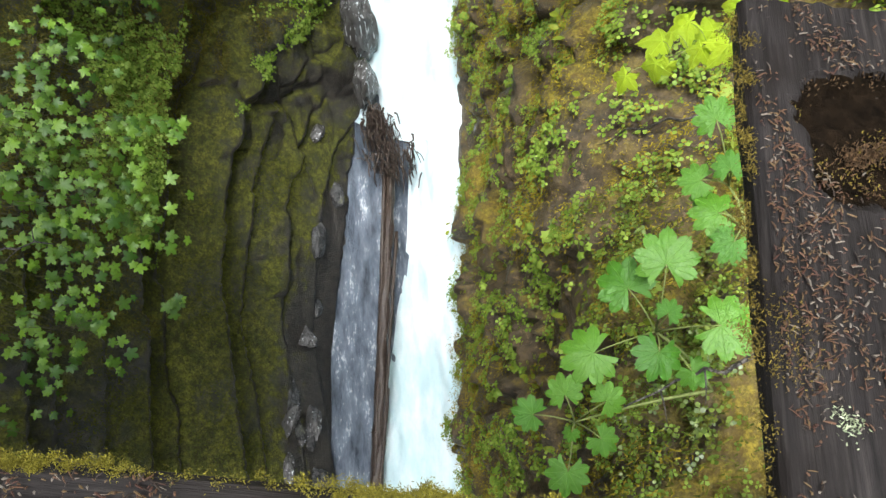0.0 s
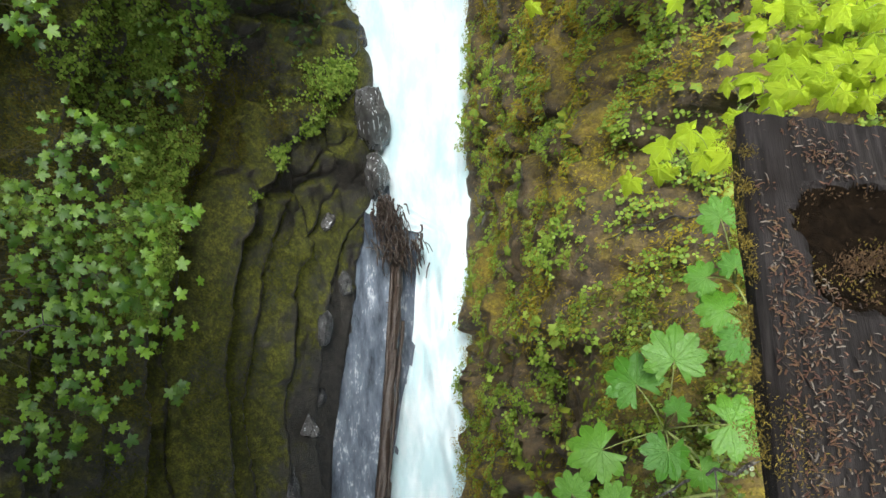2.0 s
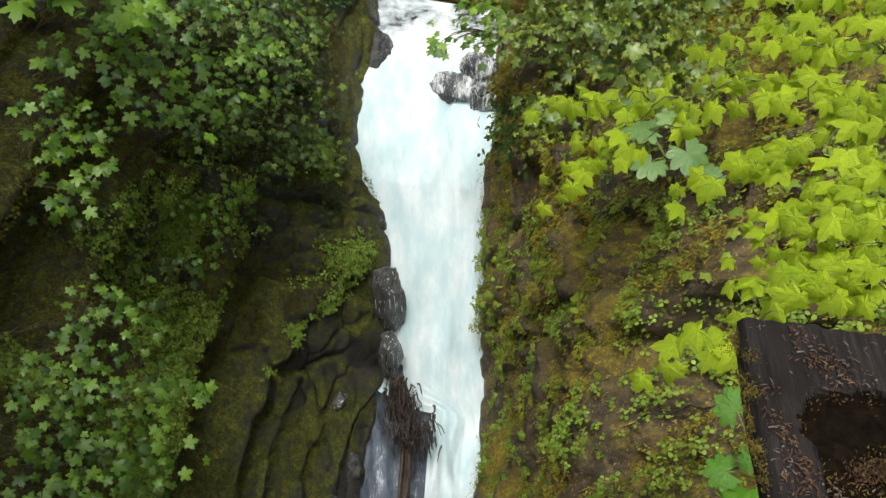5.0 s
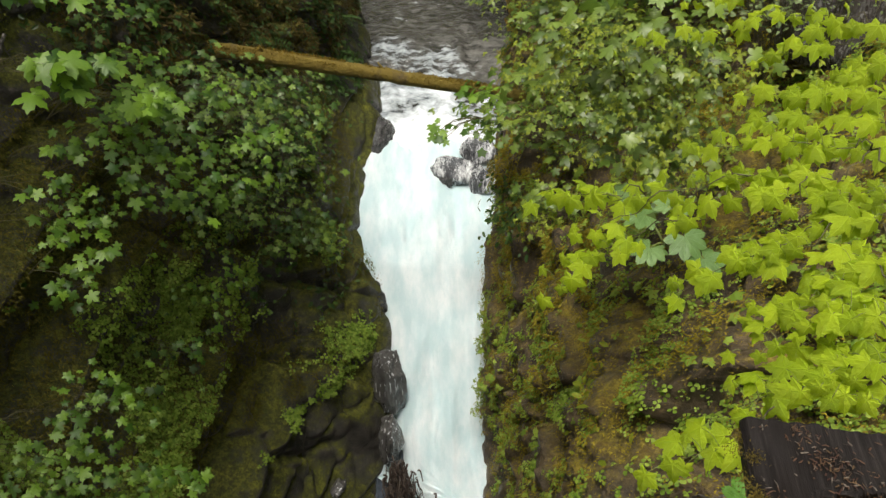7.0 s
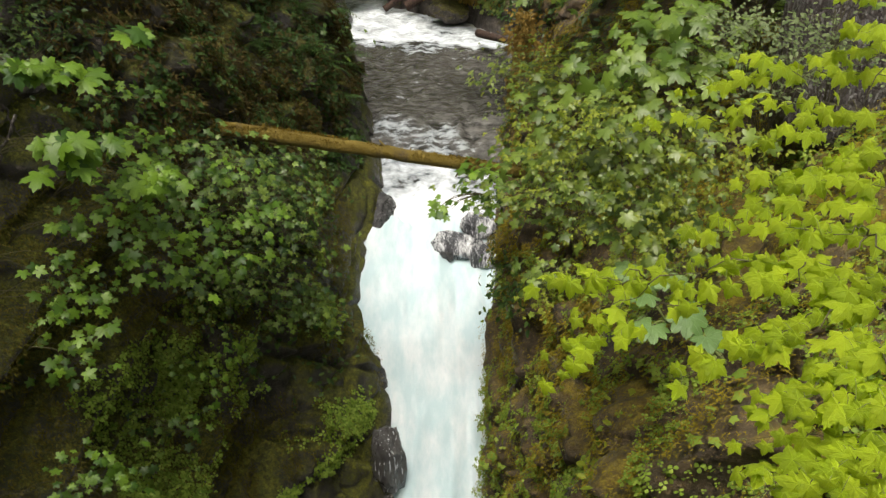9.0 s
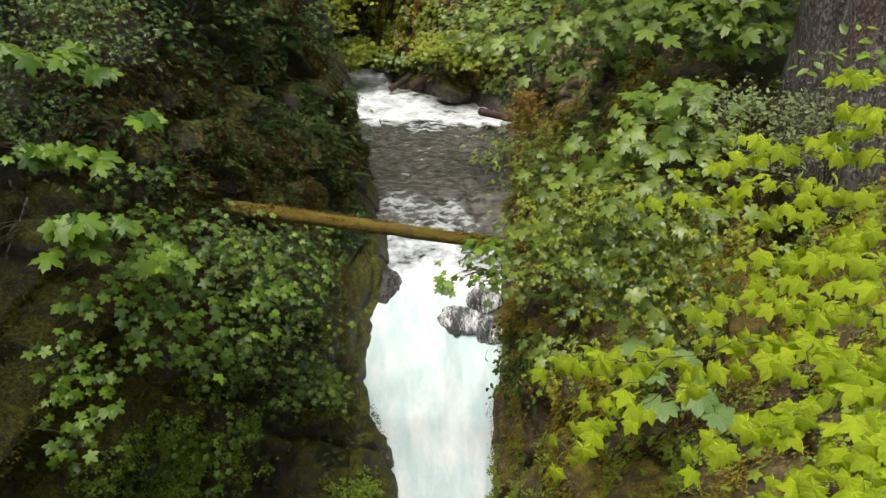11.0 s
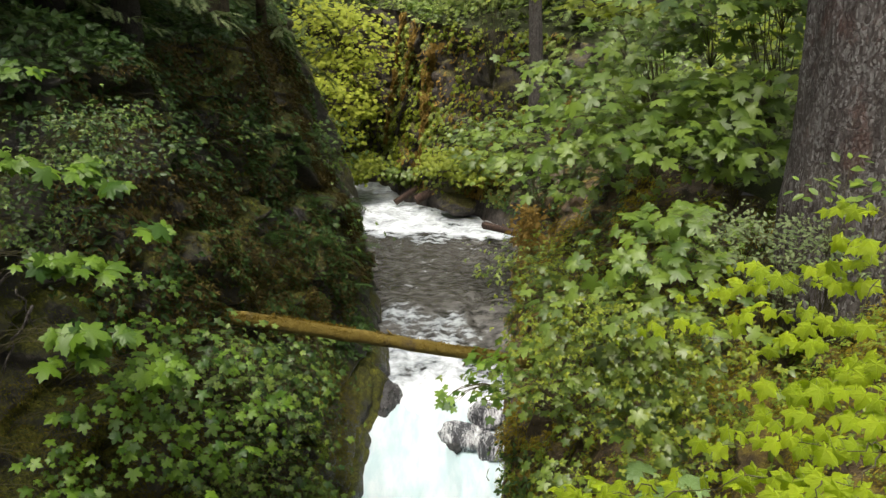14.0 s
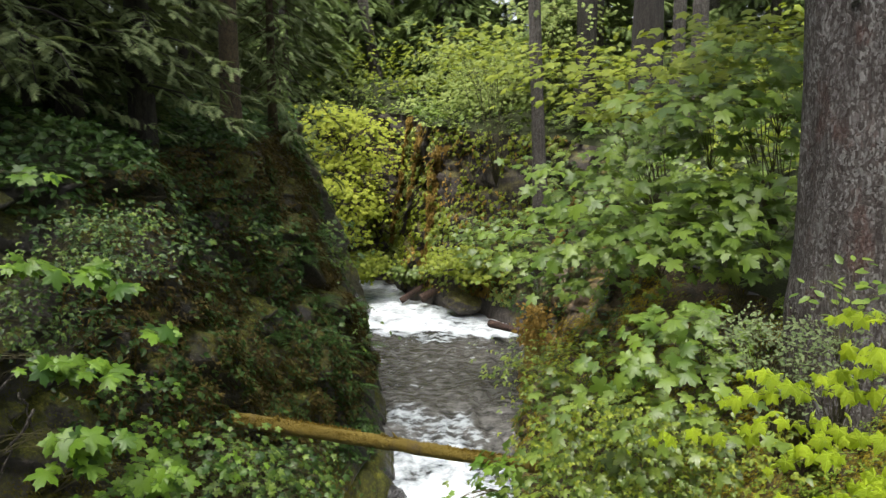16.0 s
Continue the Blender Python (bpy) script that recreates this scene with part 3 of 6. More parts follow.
def slope_right(y):
    return np.interp(y, [-14, 0, 5, 8, 14, 20, 30, 34, 36, 70], [0.09, 0.10, 0.10, 0.12, 0.16, 0.26, 0.26, 0.05, 0.0, 0.0])


def cells(a, b, size_a, size_b, seed, jitter=0.42, tilt=1.0):
    """Broken-rock relief: every cell of a jittered grid has its own step and tilt. Returns the relief and the gap to the next cell."""
    u, v = a / size_a, b / size_b
    iu, iv = np.floor(u).astype(int), np.floor(v).astype(int)
    best, second = np.full(u.shape, 9.0), np.full(u.shape, 9.0)
    relief, total = np.zeros(u.shape), np.zeros(u.shape)

    def chance(i, j, k):
        x = np.sin(i * 127.1 + j * 311.7 + k * 74.7 + seed * 19.19) * 43758.5453
        return x - np.floor(x)

    for di in (-1, 0, 1):
        for dj in (-1, 0, 1):
            i, j = iu + di, iv + dj
            cu, cv = i + 0.5 + jitter * (2 * chance(i, j, 1) - 1), j + 0.5 + jitter * (2 * chance(i, j, 2) - 1)
            du, dv = u - cu, v - cv
            d = np.maximum(np.abs(du), np.abs(dv)) * 0.75 + 0.25 * np.hypot(du, dv)
            r = chance(i, j, 3) + tilt * ((chance(i, j, 4) - 0.5) * 0.7 * du + (chance(i, j, 5) - 0.35) * 0.8 * dv)
            closer = d < best
            second = np.where(closer, best, np.minimum(second, d))
            best = np.where(closer, d, best)
            w = np.exp(-22 * d)
            relief += w * r
            total += w
    return relief / total, second - best


def wall_point(side, y, z, rough=True):
    """Place on the rock wall of that side (-1 left, 1 right), with its broken relief."""
    y, z = np.asarray(y, float), np.asarray(z, float)
    h = z - water_z(y)
    if side < 0:
        low = np.interp(y, [0, 11, 15], [1.6, 1.5, 1.0])
        x = shore_left(y) - slope_left(y) * (low * np.clip(h, 0, 4.5) + (1.5 - 0.5 * low) * np.maximum(h - 4.5, 0)) + 0.2 * np.minimum(h, 0)
        if rough:
            # strata that run along the gorge, each leaning back a little, with deep seams between them; further up the rock breaks into blocks
            warp = 0.03 * np.sin(z * 1.1 + y * 0.6)
            bed = (z - 0.26 * y + warp) / 0.9
            part_of = bed - np.floor(bed)
            seam = np.exp(-((np.minimum(part_of, 1 - part_of) / 0.05) ** 2))
            step = np.sin(np.floor(bed) * 91.7 + 4.0) * 0.5
            lay = np.interp(y, [9.0, 11.5], [1.0, 0.25])
            # upright joints run along the gorge, cross joints dip downstream
            joint, cross = -x / 0.55, y + 0.8 * z
            r1, e1 = cells(cross, joint, 2.3, 1.5, 3, 0.30, 1.5)
            r2, e2 = cells(cross + 0.3, joint + 0.1 * y, 1.25, 0.8, 8, 0.42, 1.6)
            r3, e3 = cells(cross, joint - 0.2 * y, 0.36, 0.26, 14, 0.45, 1.6)
            fade = np.clip(h / 2.0, 0.3, 1)
            blocks = (r1 - 0.6) * 0.75 - 0.42 * np.exp(-((e1 / 0.085) ** 2))
            beds = step * 0.42 + (0.4 - part_of) * 0.4 - 0.4 * seam
            x = x + fade * (lay * beds + (1 - 0.93 * lay) * blocks + ((r2 - 0.5) * 0.20 - np.interp(y, [8.0, 10.0], [0.03, 0.09]) * np.exp(-((e2 / 0.11) ** 2))) * np.interp(y, [5.0, 9.5], [0.45, 1.0]) + (r3 - 0.5) * np.interp(y, [6, 10, 14, 17], [0.015, 0.035, 0.035, 0.0]))
    else:
        bank = np.interp(y, [-14, -2, 1, 12, 18, 70], [0.3, 0.5, 0.7, 0.6, 0.25, 0.0])
        x = shore_right(y) + slope_right(y) * np.maximum(h, 0) - 0.2 * np.minimum(h, 0) + bank * np.maximum(z - 13.6, 0)
        if rough:
            warp = 0.3 * np.sin(z * 0.9 + y * 1.1)
            along = y + 0.9 * (3.0 - shore_right(y)) * (y > 33)
            r1, e1 = cells(along + warp, z - 0.4 * y, 1.2, 1.5, 5)
            r2, e2 = cells(along + 0.3 * z, z + warp, 0.4, 0.5, 11, 0.45, 1.5)
            fade = np.clip(h / 1.2, 0.25, 1)
            bulge = -fade * ((r1 - 0.5) * 0.6 + (r2 - 0.5) * 0.3) + fade * (0.26 * np.exp(-e1 / 0.06) + 0.10 * np.exp(-e2 / 0.06))
            turn = np.clip((y - 33) / 3, 0, 1) * 1.25
            x = x + bulge * np.cos(turn)
            y = y + bulge * np.sin(turn) * 1.4
    return np.stack([x, y, z], -1)


def wall_normal(side, y, z):
    y, z = np.asarray(y, float), np.asarray(z, float)
    a = wall_point(side, y + 0.15, z, False) - wall_point(side, y - 0.15, z, False)
    b = wall_point(side, y, z + 0.15, False) - wall_point(side, y, z - 0.15, False)
    n = unit(np.cross(a, b))
    return n * np.where(n[..., :1] * side > 0, -1, 1)


def grid_mesh(name, p, material, flip=False, smooth=False):
    """A sheet through a grid of points."""
    r, c = p.shape[:2]
    i = (np.arange(r - 1)[:, None] * c + np.arange(c - 1)).ravel()
    f = np.stack([i, i + 1, i + c + 1, i + c], -1)
    return mesh_of(name, p.reshape(-1, 3), f[:, ::-1] if flip else f, material, smooth)


def wall_sheet(name, side, y0, y1, step, rows, material):
    ys = np.arange(y0, y1 + step / 2, step)
    t = np.linspace(0, 1, rows)
    rim = (rim_left if side < 0 else rim_right)(ys)
    z0 = water_z(ys) - 1.2
    z = z0[:, None] + (rim - z0)[:, None] * t[None]
    p = wall_point(side, np.repeat(ys[:, None], rows, 1), z)
    return new(name, grid_mesh(name, p, material, side < 0, True))


cliff_l = wall_sheet("cliff_left", -1, -12, 26, 0.045, 320, ROCK_LEFT)
tagged(cliff_l, "dark wet rock wall of the gorge, broken into mossy ledges", "cliff", kind="structure")
cliff_lf = wall_sheet("cliff_left_upstream", -1, 26, 46, 0.15, 90, ROCK_LEFT)
tagged(cliff_lf, "dark mossy rock wall round the river bend", "cliff", kind="structure")
cliff_r = wall_sheet("cliff_right", 1, -12, 26, 0.06, 250, ROCK_RIGHT)
tagged(cliff_r, "steep rock wall covered with ochre moss and small plants", "cliff", kind="structure")
cliff_rf = wall_sheet("cliff_right_upstream", 1, 26, 46, 0.1, 90, ROCK_FAR)
tagged(cliff_rf, "distant rock wall with hanging brown moss above the river", "cliff", kind="structure")


# forest floor outside the gorge, to the horizon
def floor_z(side, out, y, rim):
    """Height of the forest floor so far out from the rim."""
    near = np.minimum(out, 3.0)
    if side > 0:
        grade = np.interp(y, [-14, 0, 6, 14, 31, 37], [0.35, 0.45, 0.55, 0.5, 0.5, 0.12])
    else:
        grade = np.interp(y, [-14, 0, 14, 24, 40], [0.3, 0.3, 0.35, 0.4, 0.5])
    return rim + near * grade + np.maximum(out - 3, 0) * np.interp(y, [24, 34], [0.30, 0.10]) - np.maximum(out - 60, 0) * 0.27


def floor_sheet(name, side):
    ys = np.concatenate([np.arange(-12, 46, 0.5), [46]])
    out = np.concatenate([np.linspace(0, 4, 14), np.linspace(4.6, 20, 18), [26, 40, 60, 120, 400, 1500]])
    rim = (rim_left if side < 0 else rim_right)(ys)
    edge = wall_point(side, ys, rim)
    p = np.zeros((len(ys), len(out), 3))
    p[..., 0] = edge[:, None, 0] + side * out[None]
    p[..., 1] = ys[:, None]
    p[..., 2] = floor_z(side, out[None], ys[:, None], rim[:, None])
    wob = soft_noise(p.reshape(-1, 3) * [1, 1, 0], 0.6, side).reshape(p.shape[:2]) * 0.25 * np.clip(out / 1.5, 0, 1)
    p[..., 2] += wob
    return new(name, grid_mesh(name, p, FOREST, side > 0, True))


tagged(floor_sheet("ground_left", -1), "dark forest floor above the gorge", "ground", kind="structure")
tagged(floor_sheet("ground_right", 1), "mossy forest floor sloping up from the gorge", "ground", kind="structure")


def far_ground():
    """The hill beyond the bend and the land behind the bridge, out to the horizon."""
    xs = np.concatenate([[-1500, -400, -120], np.linspace(-70, 70, 57), [120, 400, 1500]])
    ys = np.concatenate([np.linspace(45.5, 110, 40), [200, 600, 2000]])
    xx, yy = np.meshgrid(xs, ys, indexing="ij")
    z = 15 + np.clip(yy - 45, 0, 60) * 0.16 + np.clip(np.abs(xx) - 5, 0, 40) * 0.15
    z += soft_noise(np.stack([xx, yy, 0 * xx], -1).reshape(-1, 3), 0.12, 4).reshape(xx.shape) * 1.5
    a = new("ground_far", grid_mesh("ground_far", np.stack([xx, yy, z], -1), FOREST, False, True))
    tagged(a, "wooded hillside beyond the river bend", "ground", kind="structure")
    ys = np.array([-2000, -600, -200, -80, -40, -20, -12.0])
    xx, yy = np.meshgrid(np.concatenate([[-1500, -200, -40, -12, 12, 40, 200, 1500]]), ys, indexing="ij")
    b = new("ground_behind", grid_mesh("ground_behind", np.stack([xx, yy, 18.5 + 0 * xx + np.clip(np.abs(xx) - 8, 0, 60) * 0.2], -1), FOREST, False, True))
    tagged(b, "forest floor downstream of the bridge", "ground", kind="structure")


far_ground()


# ---- water ----
def water_sheet(name, y0, y1, step, cols, x_from, x_to, lift, rough, scale, material, seed, label):
    ys = np.arange(y0, y1 + step / 2, step)
    a, b = x_from(ys), x_to(ys)
    t = np.linspace(0, 1, cols)
    x = a[:, None] + (b - a)[:, None] * t[None]
    y = np.repeat(ys[:, None], cols, 1)
    p = np.stack([x, y, 0 * x], -1)
    flat = p.reshape(-1, 3) * [2.2, 0.8, 1]
    swell = 1 + 0.9 * np.exp(-((y - 9.5) / 2.5) ** 2)
    z = water_z(y) + lift + rough * swell * (soft_noise(flat, scale, seed) + 0.5 * soft_noise(flat, scale * 2.7, seed + 1)).reshape(x.shape)
    if y0 > 0:
        # the pool slides under the head of the fall
        z = z - 0.5 * np.clip((y0 + 0.7 - y) / 0.7, 0, 1)
    p[..., 2] = z
    ob = new(name, grid_mesh(name, p, material, True, True))
    return tagged(ob, label, "water", kind="structure")


def spine_x(y):
    """The line of the stranded logs that part the side stream from the main fall."""
    return np.interp(y, [-12, 3, 6, 8.5, 10.6], [-2.0, -1.25, -0.65, -0.2, 0.0])


def fall_left(y):
    """Left edge of the white water: the wall above the stranded logs, the logs below."""
    k = np.clip((y - 10.5) / 0.6, 0, 1)
    return spine_x(y) * (1 - k) + (shore_left(y) - 0.7) * k


water_sheet("water_fall", -12, 17.6, 0.09, 60, fall_left, lambda y: shore_right(y) + 0.5, 0.0, 0.11, 0.9, FOAM, 1,
            "white foaming waterfall plunging through the gorge")
water_sheet("water_side_stream", -12, 11.3, 0.1, 26, lambda y: shore_left(y) - 0.8, lambda y: spine_x(y) + 0.1, -0.12, 0.07, 1.5, CHUTE, 3,
            "blue-grey side stream beside the stranded logs")
water_sheet("water_river", 17.0, 46.0, 0.13, 64, lambda y: shore_left(y) - 0.8, lambda y: shore_right(y) + 0.6, 0.02, 0.07, 1.2, RIVER, 4,
            "dark rippled pool below white rapids, breaking at the lip")


# ---- rocks, logs ----
def boulder(at, size, seed, material, label, flat=0.7):
    bm = bmesh.new()
    bmesh.ops.create_icosphere(bm, subdivisions=4, radius=1)
    rng = np.random.default_rng(seed)
    planes = [(Vector(unit(rng.normal(0, 1, 3))), rng.uniform(0.55, 0.88)) for _ in range(12)]
    for v in bm.verts:
        c = v.co.copy()
        for nrm, d in planes:
            k = c.dot(nrm)
            if k > d:
                c -= nrm * (k - d) * 0.85
        c *= 1 + 0.14 * noise.noise(c * 2.3 + Vector((seed, 0, 0))) + 0.08 * noise.noise(c * 6 + Vector((seed, 0, 0)))
        v.co = Vector((c.x * size[0], c.y * size[1], c.z * size[2] * flat))
    me = bpy.data.meshes.new("boulder")
    bm.to_mesh(me)
    bm.free()
    me.materials.append(material)
    ob = new("boulder", me)
    ob.location = at
    return tagged(ob, label, "rock")


def log(name, a, b, r0, r1, material, label, seed, sag=0.0, sides=18, stubs=0, knobs=0.05):
    rng = np.random.default_rng(seed)
    a, b = np.array(a, float), np.array(b, float)
    pts = bend(0 * a, b - a, sag, 24, 0.006 * np.linalg.norm(b - a) / 6, rng)
    bag = Bag()
    bag.add(*tube(pts, np.linspace(r0, r1, 24), sides, knobs, seed))
    thing = new(name, bag.mesh(name, material, True))
    thing.location = a
    for k in range(stubs):
        p = pts[rng.integers(3, 20)]
        d = unit(rng.normal(0, 1, 3) + [0, 0, 0.6])
        s = Bag()
        s.add(*tube(bend(p, p + d * rng.uniform(r0 * 1.4, r0 * 2.6), 0, 4), [r0 * 0.22, r0 * 0.18, r0 * 0.15, r0 * 0.08], 6, 0.1, k))
        under(new("branch_stub", s.mesh("branch_stub", material, True)), thing)
    return tagged(thing, label, "log")


# the fallen trunk that bridges the gorge above the lip
log("fallen_log", (-4.60, 12.90, 15.08), (1.75, 12.58, 14.155), 0.14, 0.108, BARK_LOG, "long fallen trunk with golden moss lying across the gorge", 4, 0.02, 18, 5, 0.07)

# stranded logs along the chute, with a heap of driftwood on their upper end
log("stranded_log", (-0.44, 9.84, 5.36), (-1.11, 2.67, 3.72), 0.10, 0.13, WET_WOOD, "long wet stranded log lying along the chute", 7, 0.1, 14, 6, 0.3)
SPINE_A, SPINE_B = np.array((-0.44, 9.78, 5.44)), np.array((-1.11, 2.66, 3.82))
rng = np.random.default_rng(19)
for k in range(11):
    t0, t1 = sorted((rng.uniform(0.0, 0.75), rng.uniform(0.25, 1.0)))
    side = rng.uniform(-0.2, 0.22)
    a = SPINE_A + (SPINE_B - SPINE_A) * t0 + [side, 0, rng.uniform(-0.02, 0.08)]
    b = SPINE_A + (SPINE_B - SPINE_A) * min(1.0, max(t1, t0 + 0.3)) + [side * rng.uniform(0.2, 1.1), 0, rng.uniform(-0.02, 0.06)]
    r = rng.uniform(0.02, 0.05)
    log("stranded_pole", tuple(a), tuple(b), r, r * 0.7, WET_WOOD, "thin wet pole stranded beside a thicker log", 50 + k, rng.uniform(-0.05, 0.12), 10, 2, 0.25)


def driftwood_heap():
    rng = np.random.default_rng(21)
    thing = new("driftwood_heap")
    top, low = np.array((-0.76, 10.55, 6.13)), np.array((-0.34, 9.46, 5.47))
    for k in range(290):
        t = rng.uniform(0, 1)
        c = top + (low - top) * t + rng.normal(0, 0.17, 3) * [1.5, 1, 0.9] * (0.5 + 0.9 * t * (1.6 - t))
        d = unit(np.array([0.12, -0.8, -0.8]) + rng.normal(0, 0.28, 3))
        ln = rng.uniform(0.2, 0.6)
        bag = Bag()
        bag.add(*tube(bend(c - d * ln * 0.45, c + d * ln * 0.55, rng.uniform(0.0, 0.3), 5, 0.02, rng), np.linspace(1, 0.5, 5) * rng.uniform(0.007, 0.03), 6, 0.1, k))
        under(new("stick", bag.mesh("stick", WET_WOOD, True)), thing)
    tagged(thing, "heap of wet dark driftwood caught on the logs", "driftwood")


driftwood_heap()
boulder((-0.95, 11.97, 7.51), (0.42, 0.5, 1.1), 3, STREAK_ROCK, "rounded wet dark boulder washed by the fall", 1.0)
boulder((-0.95, 11.05, 6.59), (0.32, 0.42, 0.75), 4, STREAK_ROCK, "wet black rock with water running down beside the fall", 1.0)
boulder((-1.45, 13.60, 8.27), (0.55, 0.55, 0.8), 5, BOULDER, "angular dark rock at the edge of the fall", 1.0)
boulder((-1.13, 12.18, 5.41), (0.4, 0.5, 1.0), 6, STREAK_ROCK, "wet rock with thin streams running down")
boulder((0.72, 16.77, 10.18), (0.75, 0.6, 0.6), 8, WATER_ROCK, "dark rock breaking the white water")
boulder((1.41, 16.31, 10.16), (0.6, 0.5, 0.6), 28, WATER_ROCK, "dark rock breaking the white water")
boulder((1.28, 17.22, 10.54), (0.6, 0.6, 0.5), 29, WATER_ROCK, "dark rock breaking the white water")
boulder((-1.29, 17.88, 10.29), (0.5, 0.7, 0.9), 9, BOULDER, "black wet rock at the foot of the wall", 1.0)
boulder((0.50, 16.53, 10.19), (0.35, 0.4, 0.3), 12, BOULDER, "small dark rock under the white water")
boulder((0.97, 32.60, 12.70), (0.95, 0.8, 0.75), 14, ROCK_FAR, "rounded mossy brown rock on the river bank", 0.8)
boulder((-2.46, 39.00, 12.60), (0.7, 0.6, 0.5), 15, ROCK_FAR, "low mossy rock by the river bend")
boulder((2.70, 10.56, 8.69), (0.5, 0.7, 0.6), 17, ROCK_RIGHT, "jutting block of ochre mossy rock")
for a, b, r in (((-1.99, 34.30, 12.40), (0.03, 34.80, 13.67), 0.15), ((-1.02, 33.90, 12.60), (0.22, 34.20, 13.24), 0.22), ((-2.22, 37.60, 13.45), (-1.41, 37.80, 14.18), 0.07), ((1.91, 29.02, 12.65), (2.91, 26.92, 12.87), 0.16)):
    log("bank_log", a, b, r, r * 0.7, BARK_RED, "old red-brown log lying on the river bank", 30 + int(r * 100))
log("mossy_snag", (2.50, 20.71, 13.03), (2.71, 20.79, 15.23), 0.26, 0.2, BARK_LOG, "broken mossy stump standing on the river bank", 41)

# wet slabs added at the dark wall's foot by the side stream, for glints
rng = np.random.default_rng(33)
for k in range(16):
    y = rng.uniform(2.5, 10.3)
    z = water_z(y) + rng.uniform(0.3, 1.4)
    s = rng.uniform(0.16, 0.36)
    slab = boulder(tuple(wall_point(-1, y, z)), (s * 0.7, s * rng.uniform(1.0, 1.8), s), 700 + k, STREAK_ROCK if k % 3 == 0 else BOULDER, "added wet grey slab for glints at the foot of the dark wall", 0.8)
    slab.rotation_euler = (rng.normal(0, 0.3), rng.normal(0.5, 0.3), rng.normal(0, 0.3))


# ---- bridge timbers under the camera ----
def timber_sheet(nx, ny, w, ln, th, relief, seed, hollow=None):
    """A hewn timber, its upper side uneven, with rounded arrises. Runs along y from 0 to ln, its top at z = 0."""
    ring = []
    xs = np.linspace(0, 1, nx)
    for u in xs:
        edge = min(u, 1 - u) * w
        ring.append((u * w, -0.018 * max(0, 1 - edge / 0.02) ** 2))
    ring += [(w, -0.3 * th), (w, -0.65 * th), (w, -th), (0, -th), (0, -0.65 * th), (0, -0.3 * th)]
    ys = np.linspace(0, ln, ny)
    p = np.zeros((ny, len(ring), 3))
    for j, y in enumerate(ys):
        for i, (x, z) in enumerate(ring):
            g = noise.noise(Vector((x * 38, y * 2.0, seed))) * relief + noise.noise(Vector((x * 6, y * 4, seed + 5))) * relief * 1.6
            wear = noise.noise(Vector((x * 3 + 9, y * 7, z * 9 + seed))) * 0.006
            zz = z + (g if z > -0.05 else 0)
            if hollow and z > -0.05:
                hx, hy, hr, hd = hollow
                d = (abs((x - hx) * 0.68) ** 3 + abs(y - hy) ** 3) ** (1 / 3) / hr + 0.16 * noise.noise(Vector((x * 14, y * 14, 3.3))) + 0.08 * noise.noise(Vector((x * 50, y * 50, 1.3)))
                zz -= hd * max(0.0, min(1.0, (1.05 - d) * (5.0 if y > hy else 2.2))) * (0.85 + 0.3 * noise.noise(Vector((x * 30, y * 30, 7.0))))
            p[j, i] = (x + (wear if z < -0.02 else 0), y + (0.012 * noise.noise(Vector((x * 30, 5, z * 30))) if j == ny - 1 else 0), zz)
    p = np.concatenate([p, p[:, :1]], 1)
    v = p.reshape(-1, 3)
    c = len(ring) + 1
    i = (np.arange(ny - 1)[:, None] * c + np.arange(c - 1)).ravel()
    f = np.stack([i, i + 1, i + c + 1, i + c], -1)
    v = np.vstack([v, [[w / 2, 0, -th / 2], [w / 2, ln, -th / 2]]])
    k = len(v) - 2
    tri = [(a, b, d) for a, b, c2, d in f] + [(b, c2, d) for a, b, c2, d in f]
    tri += [(k, j + 1, j) for j in range(c - 1)] + [(k + 1, (ny - 1) * c + j, (ny - 1) * c + j + 1) for j in range(c - 1)]
    return v, np.array(tri)


TOP = 18.60
BEAM = pose(0.468, 0.0, TOP, 0, 0, -10.5)
RAIL = pose(-5.057, 1.000, TOP, 0, 0, -99.0)


def bridge_timber(name, place, w, ln, th, relief, seed, label, hollow=None, ny=150):
    v, f = timber_sheet(80 if hollow else 48, 300 if hollow else ny, w, ln, th, relief, seed, hollow)
    ob = new(name, mesh_of(name, v, f, TIMBER))
    ob.matrix_world = place
    if hollow:
        # rotten wood lines the hollow; its near-black colour holds the hollow's shade too
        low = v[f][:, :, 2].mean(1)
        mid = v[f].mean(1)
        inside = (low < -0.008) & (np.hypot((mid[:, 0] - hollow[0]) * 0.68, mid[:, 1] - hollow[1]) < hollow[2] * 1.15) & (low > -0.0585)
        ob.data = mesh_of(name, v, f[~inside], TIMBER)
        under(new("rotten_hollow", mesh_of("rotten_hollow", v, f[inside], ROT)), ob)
    return tagged(ob, label, "timber")


beam = bridge_timber("bridge_crossbeam", BEAM @ pose(0, -0.9, 0), 0.50, 1.985, 0.064, 0.006, 2,
                     "hewn dark timber crossbeam with a rotten hollow, strewn with needles", (0.30, 1.685, 0.15, 0.055))
rail = bridge_timber("bridge_edge_beam", RAIL, 0.42, 5.52, 0.3, 0.006, 6,
                     "weathered bridge edge beam with mossy arris and needle litter")


